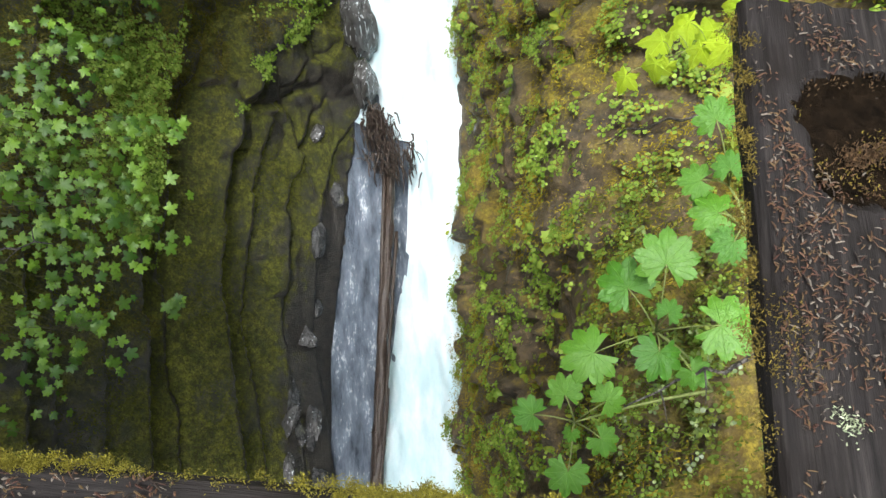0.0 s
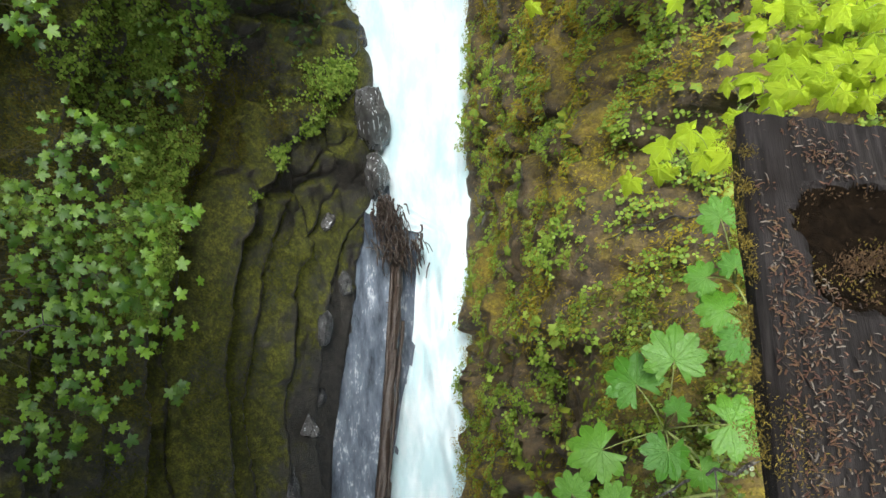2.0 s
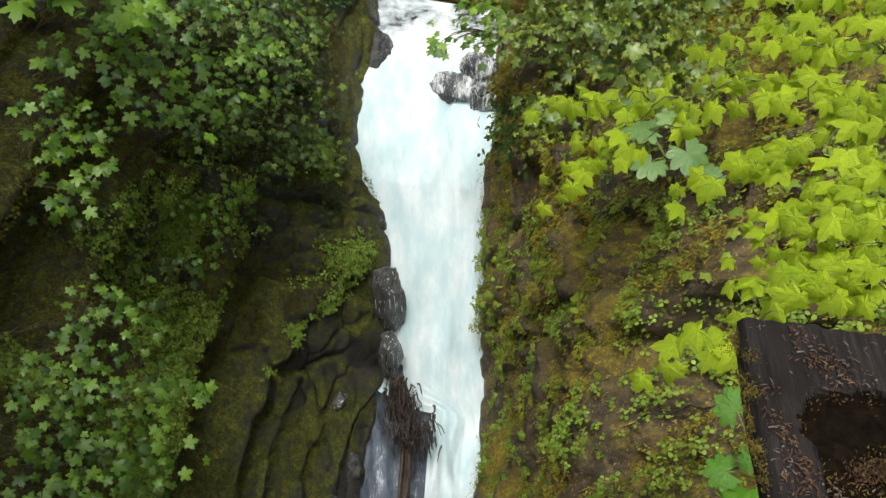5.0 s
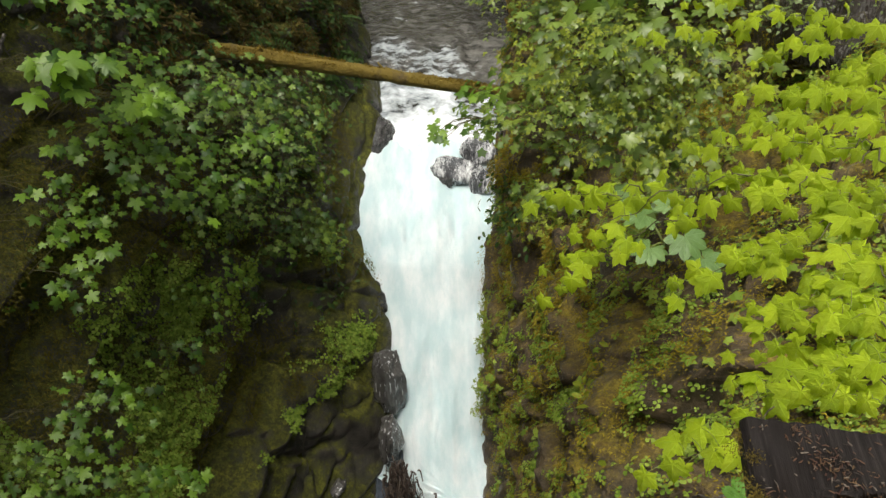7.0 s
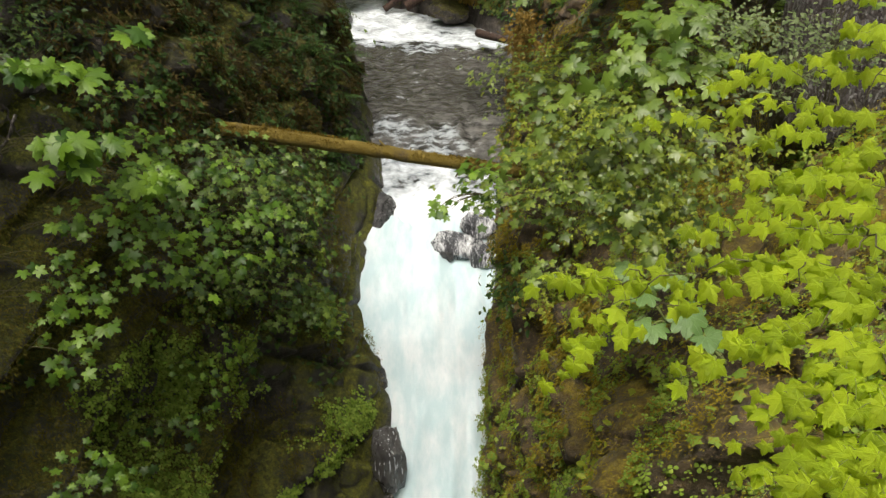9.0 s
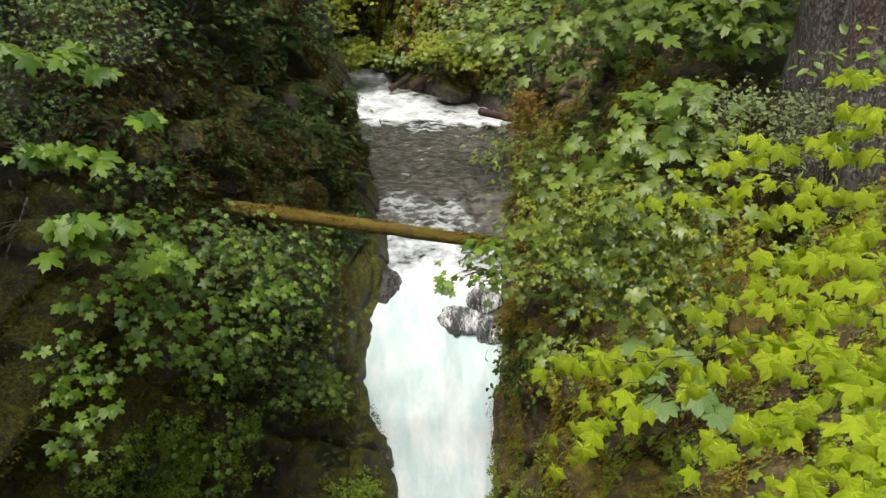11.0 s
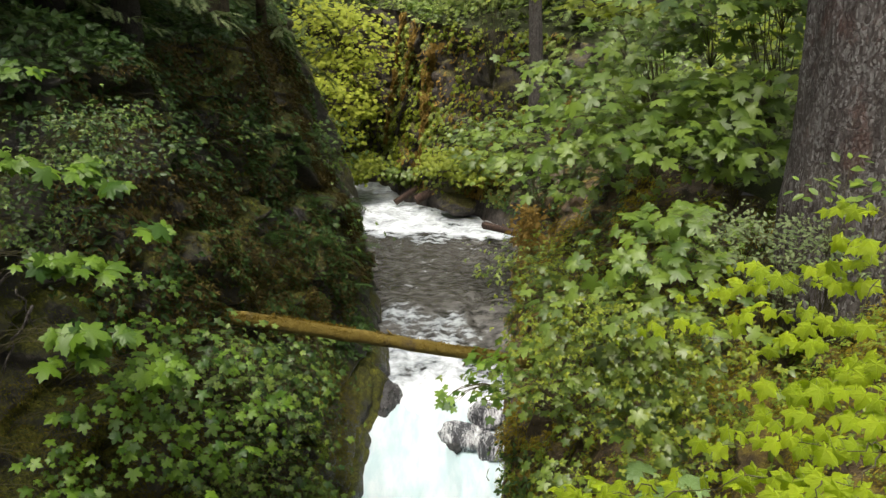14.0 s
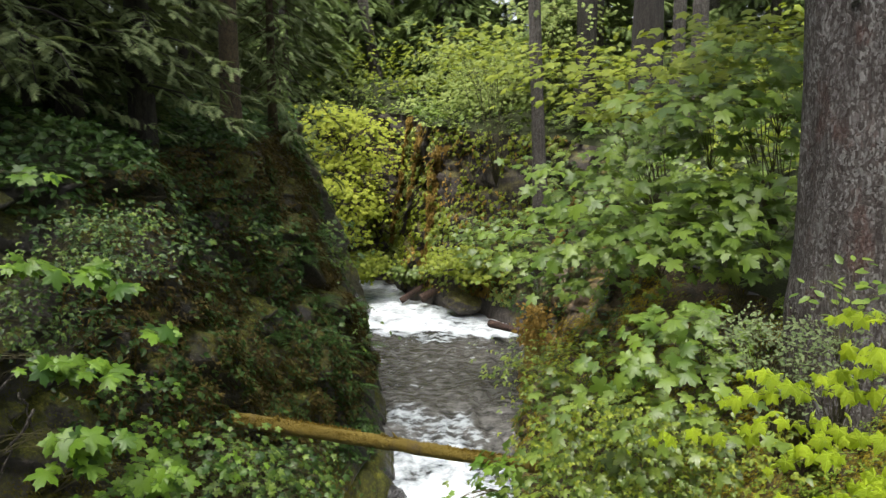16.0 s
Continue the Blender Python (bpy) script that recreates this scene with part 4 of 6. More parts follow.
def litter(owner_pose, w, y0, y1, n, seed, avoid=None):
    """Fallen needles and bark chips lying on a timber."""
    rng = np.random.default_rng(seed)
    hues = [(0.11, 0.055, 0.028), (0.06, 0.024, 0.014), (0.17, 0.145, 0.115), (0.12, 0.075, 0.03), (0.025, 0.016, 0.011), (0.085, 0.042, 0.018)]
    for k, hue in enumerate(hues):
        m = plain_material("needle_litter", tuple(0.45 * c for c in hue), tuple(0.85 * c for c in hue), 50, 0.7, 0.002)
        bag = Bag()
        for _ in range(n // len(hues)):
            for _try in range(12):
                x, y = rng.uniform(0.012, w - 0.012), rng.uniform(y0, y1)
                if avoid and math.hypot((x - avoid[0]) * 0.68, y - avoid[1]) < avoid[2] * 1.05:
                    continue
                if noise.noise(Vector((x * 7, y * 5, seed))) + 0.5 * noise.noise(Vector((x * 22, y * 22, seed))) + rng.uniform(-0.35, 0.35) > 0.08:
                    break
            a, ln, tk = rng.uniform(0, math.pi), rng.uniform(0.003, 0.008) + 0.012 * rng.uniform(0, 1) ** 3, rng.uniform(0.0005, 0.0017)
            d = np.array([math.cos(a), math.sin(a), rng.normal(0, 0.12)])
            c = np.array([x, y, rng.uniform(0.004, 0.012)])
            bag.add(*tube(bend(c - d * ln / 2, c + d * ln / 2, rng.uniform(0, 0.003), 3), [tk, tk * 1.2, tk * 0.6], 4))
        ob = new("needle_litter", bag.mesh("needle_litter", m))
        ob.matrix_world = owner_pose
        tagged(ob, "fallen conifer needles and bark chips scattered on the timber", "litter", kind="stuff")


litter(BEAM @ pose(0, -0.9, 0), 0.50, 0.7, 1.97, 3900, 3, (0.30, 1.685, 0.15))
litter(RAIL, 0.42, 3.8, 5.45, 5200, 4)


def moss_tuft(at_list, spread, seed, owner_pose, label, material=MOSS, length=0.02):
    """A cushion of moss: many short leafy shoots."""
    rng = np.random.default_rng(seed)
    bag = Bag()
    for x, y, z, n in at_list:
        for _ in range(n * 6):
            c = np.array([x, y, z]) + rng.normal(0, 1, 3) * spread * [1, 1, 0.25]
            d = unit(rng.normal(0, 0.55, 3) + [0, 0, 0.8]) * rng.uniform(0.5, 1.2) * length * 0.5
            s = unit(np.cross(d, rng.normal(0, 1, 3))) * length * 0.075
            bag.add([c - s, c + s, c + d * 0.6 + s * 1.6, c + d], [(0, 1, 2), (0, 2, 3)])
    ob = new("moss_cushion", bag.mesh("moss_cushion", material))
    ob.matrix_world = owner_pose
    return tagged(ob, label, "moss", kind="stuff")


B0 = BEAM @ pose(0, -0.9, 0)
rng = np.random.default_rng(77)
moss_tuft([(0.0 + rng.normal(0, 0.012), y, rng.uniform(-0.05, 0.0), int(rng.uniform(10, 60))) for y in np.linspace(0.9, 1.95, 34)], 0.012, 5, B0,
          "golden moss growing along the edge of the crossbeam", MOSS, 0.012)
moss_tuft([(0.012, 1.33, 0.003, 30), (0.03, 1.30, 0.003, 24), (0.028, 1.25, 0.003, 30)], 0.022, 6, B0, "flat golden moss patch on the crossbeam", MOSS, 0.012)
moss_tuft([(0.235 + 0.17 * math.cos(a), 1.70 + 0.12 * math.sin(a), -0.012, int(rng.uniform(2, 9))) for a in np.linspace(2.7, 4.4, 9)], 0.014, 7, B0,
          "sparse moss round the rim of the rotten hollow", MOSS, 0.012)
for k, (mat, n, words) in enumerate(((CRUMBS, 60, "crumbled brown wood heaped in the rotten hollow"), (MOSS, 4, "golden moss in the rotten hollow"))):
    moss_tuft([(0.26 + rng.normal(0, 0.04), 1.67 + rng.normal(0, 0.03), -0.042 + rng.uniform(0, 0.02), n) for _ in range(7)] + [(0.31 + rng.normal(0, 0.03), 1.70 + rng.normal(0, 0.04), -0.03 + rng.uniform(0, 0.03), n) for _ in range(9)]
              + [(0.235 + 0.18 * math.cos(a), 1.70 + 0.125 * math.sin(a), -0.01, n // 9) for a in np.linspace(0, 6, 16)], 0.014, 70 + k, B0, words, mat, 0.016)
moss_tuft([(0.085, 1.185, 0.003, 10), (0.103, 1.172, 0.003, 9), (0.094, 1.162, 0.003, 6)], 0.008, 8, B0, "small pale lichen tuft on the crossbeam", LICHEN, 0.014)
moss_tuft([(0.004 + rng.normal(0, 0.004), y, -0.004 + rng.normal(0, 0.003), int(rng.uniform(20, 150) * max(0.1, 0.6 + noise.noise(Vector((y * 3.0, 2, 1))) * 1.4))) for y in np.linspace(3.9, 5.45, 110)], 0.0055, 9, RAIL,
          "golden moss cushions along the edge of the bridge beam", MOSS_RAIL, 0.009)


# deck of the bridge, behind and below the camera, on two long log stringers
def bridge_deck():
    thing = new("bridge_deck")
    thing.matrix_world = RAIL
    bm = bmesh.new()
    bmesh.ops.create_cube(bm, size=1)
    bmesh.ops.scale(bm, vec=(1.9, 0.2, 0.08), verts=bm.verts)
    bmesh.ops.bevel(bm, geom=bm.edges[:], offset=0.01, segments=1, affect="EDGES")
    me = bpy.data.meshes.new("deck_plank")
    bm.to_mesh(me)
    bm.free()
    me.materials.append(TIMBER)
    for k in range(46):
        o = under(new("deck_plank", me), thing)
        o.matrix_basis = pose(0.425 + 0.96, -1.0 + k * 0.212, -0.05)
    for x in (0.75, 2.0):
        b = Bag()
        b.add(*tube(bend((x, -3.0, -0.36), (x, 11.0, -0.36), 0, 12), 0.26, 14, 0.04, 3))
        under(new("log_stringer", b.mesh("log_stringer", BARK_DARK, True)), thing)
    tagged(thing, "plank deck of a wooden footbridge on log stringers", "bridge deck")


bridge_deck()


# ---- plants ----
def shrub(name, at, radii, leaves, size, template, material, label, seed, root=None, clumps=14, flat=0.55, tilt=(0, 0, 1), category="shrub",
          stem=0.012, group="", single="", far=False, kinds=()):
    """A leafy shrub: branches from the root to clumps of leaves that lie in loose layers. single: every leaf is an object. kinds: (template, material, scale) by clump."""
    rng = np.random.default_rng(seed)
    at, radii = np.array(at, float), np.array(radii, float)
    root = at - [0, 0, radii[2]] if root is None else np.array(root, float)
    thing = new(name)
    thing.location = root
    d = unit(rng.normal(0, 1, (clumps, 3)))
    ctr = d * radii * rng.uniform(0.25, 1.0, (clumps, 1)) ** 0.6
    whole, rest = Bag(), {}
    per = max(3, leaves // clumps)
    for c in ctr:
        p = at + c
        stems = whole if far else Bag()
        stems.add(*tube(bend(root, p, 0.15 * np.linalg.norm(p - root), 6, 0.02 * np.linalg.norm(p - root), rng) - root, np.linspace(stem, stem * 0.25, 6), 5))
        shape, skin, big = kinds[rng.integers(0, len(kinds))] if kinds else (template, material, rng.uniform(0.8, 1.2))
        k = max(3, int(rng.uniform(0.6, 1.4) * per / big ** 1.5))
        spread = np.array([1, 1, 0.45 * flat]) * radii.mean() * 0.56
        q = p + rng.normal(0, 1, (k, 3)) * spread * 0.75
        nrm = np.array(tilt) + rng.normal(0, 0.33, (k, 3)) + 0.3 * unit(q - root)
        head = (q - p) + 0.4 * unit(q - root) + rng.normal(0, 0.15, (k, 3))
        for t in q[:: 1 if single else max(1, k // 5)]:
            stems.add(*tube(bend(p, t, -0.02, 3) - root, [stem * 0.25, stem * 0.2, stem * 0.12], 4))
        sizes = size * big * rng.uniform(0.6, 1.2, k)
        branch = None if far else under(new("branch", stems.mesh("branch", STEM, True)), thing)
        if single:
            for a, b, h, w in zip(q, nrm, head, sizes):
                leaf_object(branch, root, single, template, material, a, b, h, w, rng)
        else:
            rest.setdefault(skin.name, (skin, Bag()))[1].add(*spread_leaves(shape, q - root, nrm, sizes, rng, head))
    if far:
        under(new("branchwork", whole.mesh("branchwork", STEM, True)), thing)
    for skin, leafage in rest.values():
        tagged(under(new("foliage", leafage.mesh("foliage", skin, True)), thing), kind="stuff")
    return tagged(thing, label, category, group)


LEAF_MESHES = {}


def leaf_mesh(key, template, material):
    if key not in LEAF_MESHES:
        out = []
        for k in range(3):
            v = template[0].copy()
            v[:, 2] += (k - 1) * 0.25 * v[:, 0] * v[:, 0] + 0.08 * (k - 1) * v[:, 0]
            out.append(mesh_of("leaf", v, template[1], material, True))
        LEAF_MESHES[key] = out
    return LEAF_MESHES[key]


def leaf_object(parent, root, key, template, material, at, normal, heading, size, rng):
    z = Vector(normal).normalized()
    h = Vector(heading)
    y = (h - z * h.dot(z)).normalized()
    x = y.cross(z)
    m = Matrix((x, y, z)).transposed().to_4x4()
    o = under(new("leaf", leaf_mesh(key, template, material)[rng.integers(0, 3)]), parent)
    o.matrix_basis = Matrix.Translation(Vector(at) - Vector(root)) @ m @ Matrix.Scale(float(size), 4)


def wall_plants(name, side, y0, y1, z0, z1, n, size, template, material, label, seed, patch=0.8, cut=0.05, droop=0.5, hang=False):
    """Small plants rooted all over a stretch of the rock wall, in patches."""
    rng = np.random.default_rng(seed)
    y, z = rng.uniform(y0, y1, n * 3), rng.uniform(z0, z1, n * 3)
    keep = soft_noise(np.stack([y, z, 0 * y], -1), patch, seed) + 0.5 * soft_noise(np.stack([y, z, 0 * y], -1), patch * 3.1, seed + 2) + rng.normal(0, 0.15, n * 3) > cut
    rim = (rim_left if side < 0 else rim_right)(y)
    keep &= (z > water_z(y) + 0.7) & (z < rim + 0.1)
    y, z = y[keep][:n], z[keep][:n]
    p = wall_point(side, y, z)
    nr = wall_normal(side, y, z)
    p = p + nr * rng.uniform(0.02, 0.16, (len(p), 1)) + rng.normal(0, 0.03, p.shape)
    nrm = nr * 0.7 + [0, 0, droop] + rng.normal(0, 0.3, p.shape)
    head = nr + [0, 0, -0.6] + rng.normal(0, 0.6, p.shape) if hang else None
    v, f = spread_leaves(template, p, nrm, size * rng.uniform(0.5, 1.3, len(p)), rng, head)
    return tagged(new(name, mesh_of(name, v, f, material)), label, "plants", kind="stuff")


def ferns(name, side, spots, size, label, seed):
    """Sword ferns on the wall: each a rosette of arching fronds."""
    rng = np.random.default_rng(seed)
    for y, z in spots:
        p = wall_point(side, y, z) + wall_normal(side, y, z) * 0.05
        k = 11
        a = np.linspace(0, 2 * math.pi, k, endpoint=False) + rng.uniform(0, 1)
        head = np.stack([np.cos(a), np.sin(a), 0.35 + 0 * a], -1) + wall_normal(side, y, z) * 0.6
        nrm = np.array([0, 0, 1.0]) + rng.normal(0, 0.2, (k, 3))
        v, f = spread_leaves(FROND, np.zeros((k, 3)), nrm, size * rng.uniform(0.7, 1.2, k), rng, head)
        o = new(name, mesh_of(name, v, f, LEAF_FERN))
        o.location = p
        tagged(o, label, "fern", "ferns on the gorge wall")


def tree_trunk(path, radii, sides, seed, ridge=0.06):
    """Trunk with lumpy bark relief and a flared foot."""
    pts = np.asarray(path, float)
    v, f = tube(pts, radii, sides)
    n = len(pts) * sides
    c = np.repeat(pts, sides, 0)
    d = v[:n] - c
    r = np.linalg.norm(d, axis=1, keepdims=True)
    a = np.arctan2(d[:, 1], d[:, 0])
    k = soft_noise(np.stack([np.cos(a) * 3, np.sin(a) * 3, c[:, 2] * 0.5], -1), 1.0, seed) * ridge
    k += soft_noise(np.stack([np.cos(a) * 14, np.sin(a) * 14, c[:, 2] * 4], -1), 1.0, seed + 3) * ridge * 0.35
    v[:n] = c + d * (1 + k[:, None])
    return v, f


def conifer(at, height, r, seed, needles, bark, label, low=0.15, reach=0.2, whorls=26, droop=0.35, lean=(0, 0), spray=0.5, dense=9):
    rng = np.random.default_rng(seed)
    thing = new("conifer_tree")
    thing.location = at
    t = np.linspace(0, 1, 22)
    path = np.stack([lean[0] * t * height, lean[1] * t * height, t * height - 0.3], -1)
    rad = r * (1 - t * 0.92) + r * 0.5 * np.exp(-t * height / 0.5)
    v, f = tree_trunk(path, rad, 20, seed)
    under(new("trunk", mesh_of("trunk", v, f, bark, True)), thing)
    limbs, pos, head = Bag(), [], []
    for w in np.linspace(low, 0.98, whorls):
        c = np.array([lean[0] * w * height, lean[1] * w * height, w * height])
        for _ in range(5):
            a, ln = rng.uniform(0, 2 * math.pi), height * reach * (1.05 - w) * rng.uniform(0.6, 1.15) + 0.3
            out = np.array([math.cos(a), math.sin(a), 0])
            tip = c + out * ln + [0, 0, -droop * ln * rng.uniform(0.6, 1.3)]
            pts = bend(c, tip, 0.08 * ln, 6, 0.03 * ln, rng)
            limbs.add(*tube(pts, np.linspace(0.035, 0.008, 6) * (0.5 + r), 4))
            k = int(dense * (0.6 + ln / 2))
            s = rng.uniform(0.15, 1.0, k)
            q = np.stack([np.interp(s, np.linspace(0, 1, 6), pts[:, i]) for i in range(3)], -1)
            side = np.cross(out, [0, 0, 1]) * rng.choice([-1, 1], (k, 1))
            pos.append(q)
            head.append(out * 0.8 + side * rng.uniform(0.2, 1.0, (k, 1)) + [0, 0, -0.45] + rng.normal(0, 0.2, (k, 3)))
    pos, head = np.concatenate(pos), np.concatenate(head)
    v, f = spread_leaves(SPRAY, pos, np.array([0, 0, 1.0]) + rng.normal(0, 0.25, pos.shape), spray * rng.uniform(0.6, 1.3, len(pos)), rng, head)
    tagged(under(new("branchwork", limbs.mesh("branchwork", bark, True)), thing), kind="stuff")
    tagged(under(new("crown", mesh_of("crown", v, f, needles)), thing), kind="stuff")
    return tagged(thing, label, "tree")


def bare_trunk(at, height, r, seed, bark, label, lean=(0, 0), flare=0.5):
    t = np.linspace(0, 1, 60)
    path = np.stack([lean[0] * t * height, lean[1] * t * height, t * height - 1.4], -1)
    rad = r * (1 - 0.35 * t) + r * flare * np.exp(-np.maximum(t * height - 1.4, 0) / 0.55)
    v, f = tree_trunk(path, rad, 72, seed, 0.05)
    thing = new("tree_trunk", mesh_of("tree_trunk", v, f, bark, True))
    thing.location = at
    return tagged(thing, label, "tree")


# the big spruce on the right rim, with its crown far above
spruce = bare_trunk((4.80, 8.20, 18.12), 14, 0.72, 5, BARK, "thick spruce trunk with grey scaly bark", (-0.055, 0.0), 0.10)

# small plants over the rock walls
BLADE = (np.array([(-0.16, 0, 0), (0.16, 0, 0), (0.1, 0.6, 0.08), (0, 1.0, -0.05)]), np.array([(0, 1, 2), (0, 2, 3)]))
wall_plants("wall_moss", 1, 0.5, 16, 4.5, 17.3, 80000, 0.045, BLADE, MOSS_OCHRE, "shaggy ochre moss over the rock wall", 47, 0.9, 0.0, 0.3, True)
wall_plants("wall_moss", 1, -1.5, 10, 13.3, 17.3, 30000, 0.035, BLADE, MOSS_OCHRE, "shaggy ochre moss over the upper bank", 48, 0.5, 0.0, 0.3, True)
wall_plants("wall_moss", 1, 8, 19, 11, 17.6, 16000, 0.09, BLADE, MOSS_OCHRE, "long ochre moss under the overhanging shrubs", 45, 0.7, 0.1, 0.3, True)
wall_plants("wall_moss", -1, 1.5, 16, 5.5, 17, 46000, 0.05, BLADE, MOSS_GREEN, "shaggy green moss over the dark rock", 49, 0.6, 0.2, 0.3, True)
wall_plants("wall_moss", -1, 4.5, 17, 8.5, 15.4, 60000, 0.06, BLADE, MOSS_OLIVE, "brown and olive moss over the upper rock wall", 41, 0.5, -0.35, 0.3, True)
wall_plants("wall_moss", -1, 11, 27, 13.0, 20.3, 44000, 0.12, BLADE, LEAF_BROWN, "brown shaggy moss over the shaded wall", 46, 0.5, -0.25, 0.3, True)
wall_plants("wall_herbs", 1, -1.5, 11, 13.2, 17.3, 5500, 0.065, TREFOIL, LEAF_HERB, "small round-leaved plants on the upper bank", 50, 1.3, 0.3)
wall_plants("wall_herbs", 1, 1.5, 16, 5, 17.5, 22000, 0.09, TREFOIL, LEAF_HERB, "small round-leaved plants all over the mossy wall", 51, 1.3, 0.32)
wall_plants("wall_moss", 1, -0.8, 3.5, 13.4, 16.8, 16000, 0.05, BLADE, MOSS_GREEN, "shaggy green moss over the bank beside the bridge", 44, 0.7, -0.8, 0.3, True)
wall_plants("wall_herbs", 1, -0.8, 3.5, 13.4, 16.8, 3000, 0.07, TREFOIL, LEAF_SHADE_HERB, "small round-leaved plants on the bank beside the bridge", 43, 1.2, -0.2)
wall_plants("wall_seedlings", 1, 1.5, 18, 6, 17.5, 1300, 0.14, PALM_FAR, LEAF_HERB, "young lobed leaves sprouting from the mossy wall", 52, 0.5, 0.3)
wall_plants("wall_moss_fringe", 1, 1.5, 20, 4, 17.5, 5000, 0.12, OVATE, LEAF_LIGHT, "fine yellow-green fringe on the mossy wall", 53, 1.1, 0.35, 0.2, True)
wall_plants("wall_herbs", -1, 6, 13.5, 8, 12.6, 9000, 0.12, TREFOIL, LEAF_HERB, "small round-leaved plants on dark ledges", 54, 0.6, 0.28)
wall_plants("wall_herbs", -1, 8.2, 11.0, 9.8, 12.6, 1700, 0.12, TREFOIL, LEAF_HERB, "patch of round-leaved plants covering a dark ledge", 42, 0.9, -0.15)
wall_plants("wall_creepers", -1, 10.5, 20, 9.5, 19.5, 2300, 0.14, OVATE, LEAF_SHRUB, "creeping plants over the dark wall", 55, 0.5, -0.05)
wall_plants("wall_creepers", -1, 17, 30, 12.5, 20.5, 7500, 0.17, OVATE, LEAF_FERN, "dark creeping plants over the shaded wall", 56, 0.5, -0.1)
wall_plants("wall_creepers", 1, 14, 32, 11.5, 19, 6500, 0.2, OVATE, LEAF_SHRUB, "leafy creepers over the river bank", 57, 0.5, -0.2)
wall_plants("wall_creepers", -1, 11, 19, 12, 19.6, 7000, 0.15, OVATE, LEAF_FERN, "dark creeping plants over the shaded wall", 58, 0.6, -0.3)
wall_plants("hanging_growth", 1, 31, 41, 12.6, 20.5, 2600, 0.2, PALM_FAR, LEAF_LIGHT, "yellow-green growth hanging on the far cliff", 59, 0.35, 0.1, 0.5, True)
wall_plants("hanging_growth", 1, 31, 41, 12.6, 20.5, 1500, 0.2, OVATE, LEAF_MOSS, "brown moss hanging on the far cliff", 60, 0.5, 0.2, 0.2, True)
wall_plants("hanging_growth", 1, 31, 41, 12.6, 20.5, 2600, 0.22, PALM_FAR, LEAF_FAR, "green growth on the far cliff", 61, 0.4, 0.15, 0.5, True)


def moss_on_log():
    rng = np.random.default_rng(77)
    a, b = np.array((-4.60, 12.90, 15.08)), np.array((1.75, 12.58, 14.155))
    n = 5000
    t, ang = rng.uniform(0, 1, n), rng.normal(0, 0.9, n)
    d = unit(b - a)
    side = unit(np.cross(d, [0, 0, 1.0]))
    up = np.cross(side, d)
    keep = soft_noise(np.stack([t * 9, ang, 0 * t], -1), 1.0, 5) > -0.15
    t, ang = t[keep], ang[keep]
    out = np.sin(ang)[:, None] * side + np.cos(ang)[:, None] * up
    p = a + (b - a) * t[:, None] + out * (0.14 - 0.04 * t[:, None]) + np.array([0, 0, 0.08]) * t[:, None] * (1 - t[:, None])
    v, f = spread_leaves(BLADE, p, side + rng.normal(0, 0.6, p.shape), 0.045 * rng.uniform(0.5, 1.4, len(p)), rng, out + [0, 0, 0.2] + rng.normal(0, 0.5, p.shape))
    tagged(new("log_moss", mesh_of("log_moss", v, f, MOSS_LOG)), "golden brown moss growing on the fallen trunk", "moss", kind="stuff")


moss_on_log()


def spruce_details():
    rng = np.random.default_rng(71)
    base = np.array(spruce.location)
    foot = Bag()
    foot.add(*tube(bend(np.array((4.16, 7.86, 21.02)) - base, np.array((4.06, 7.53, 21.60)) - base, 0.05, 6, 0.02, rng), np.linspace(0.035, 0.022, 6), 7, 0.1, 2))
    tagged(under(new("dead_branch", foot.mesh("dead_branch", BARK_FAR, True)), spruce), "bare dead branch stub")
    for k in range(26):
        a, z = rng.uniform(0, 2 * math.pi), rng.uniform(6.5, 12.3)
        out = np.array([math.cos(a), math.sin(a), 0])
        c = np.array([-0.055 * z, 0, z])
        b = Bag()
        pts = bend(c + out * 0.4, c + out * rng.uniform(2, 3.6) + [0, 0, -0.9], 0.3, 7, 0.05, rng)
        b.add(*tube(pts, np.linspace(0.05, 0.015, 7), 6))
        limb = under(new("branch", b.mesh("branch", BARK_DARK, True)), spruce)
        q = pts[rng.integers(2, 7, 40)] + rng.normal(0, 0.12, (40, 3))
        v, f = spread_leaves(SPRAY, q, np.array([0, 0, 1.0]) + rng.normal(0, 0.3, q.shape), rng.uniform(0.4, 0.8, 40), rng, out + rng.normal(0, 0.6, q.shape) + [0, 0, -0.5])
        tagged(under(new("needle_spray", mesh_of("needle_spray", v, f, NEEDLE)), limb), kind="stuff")


spruce_details()


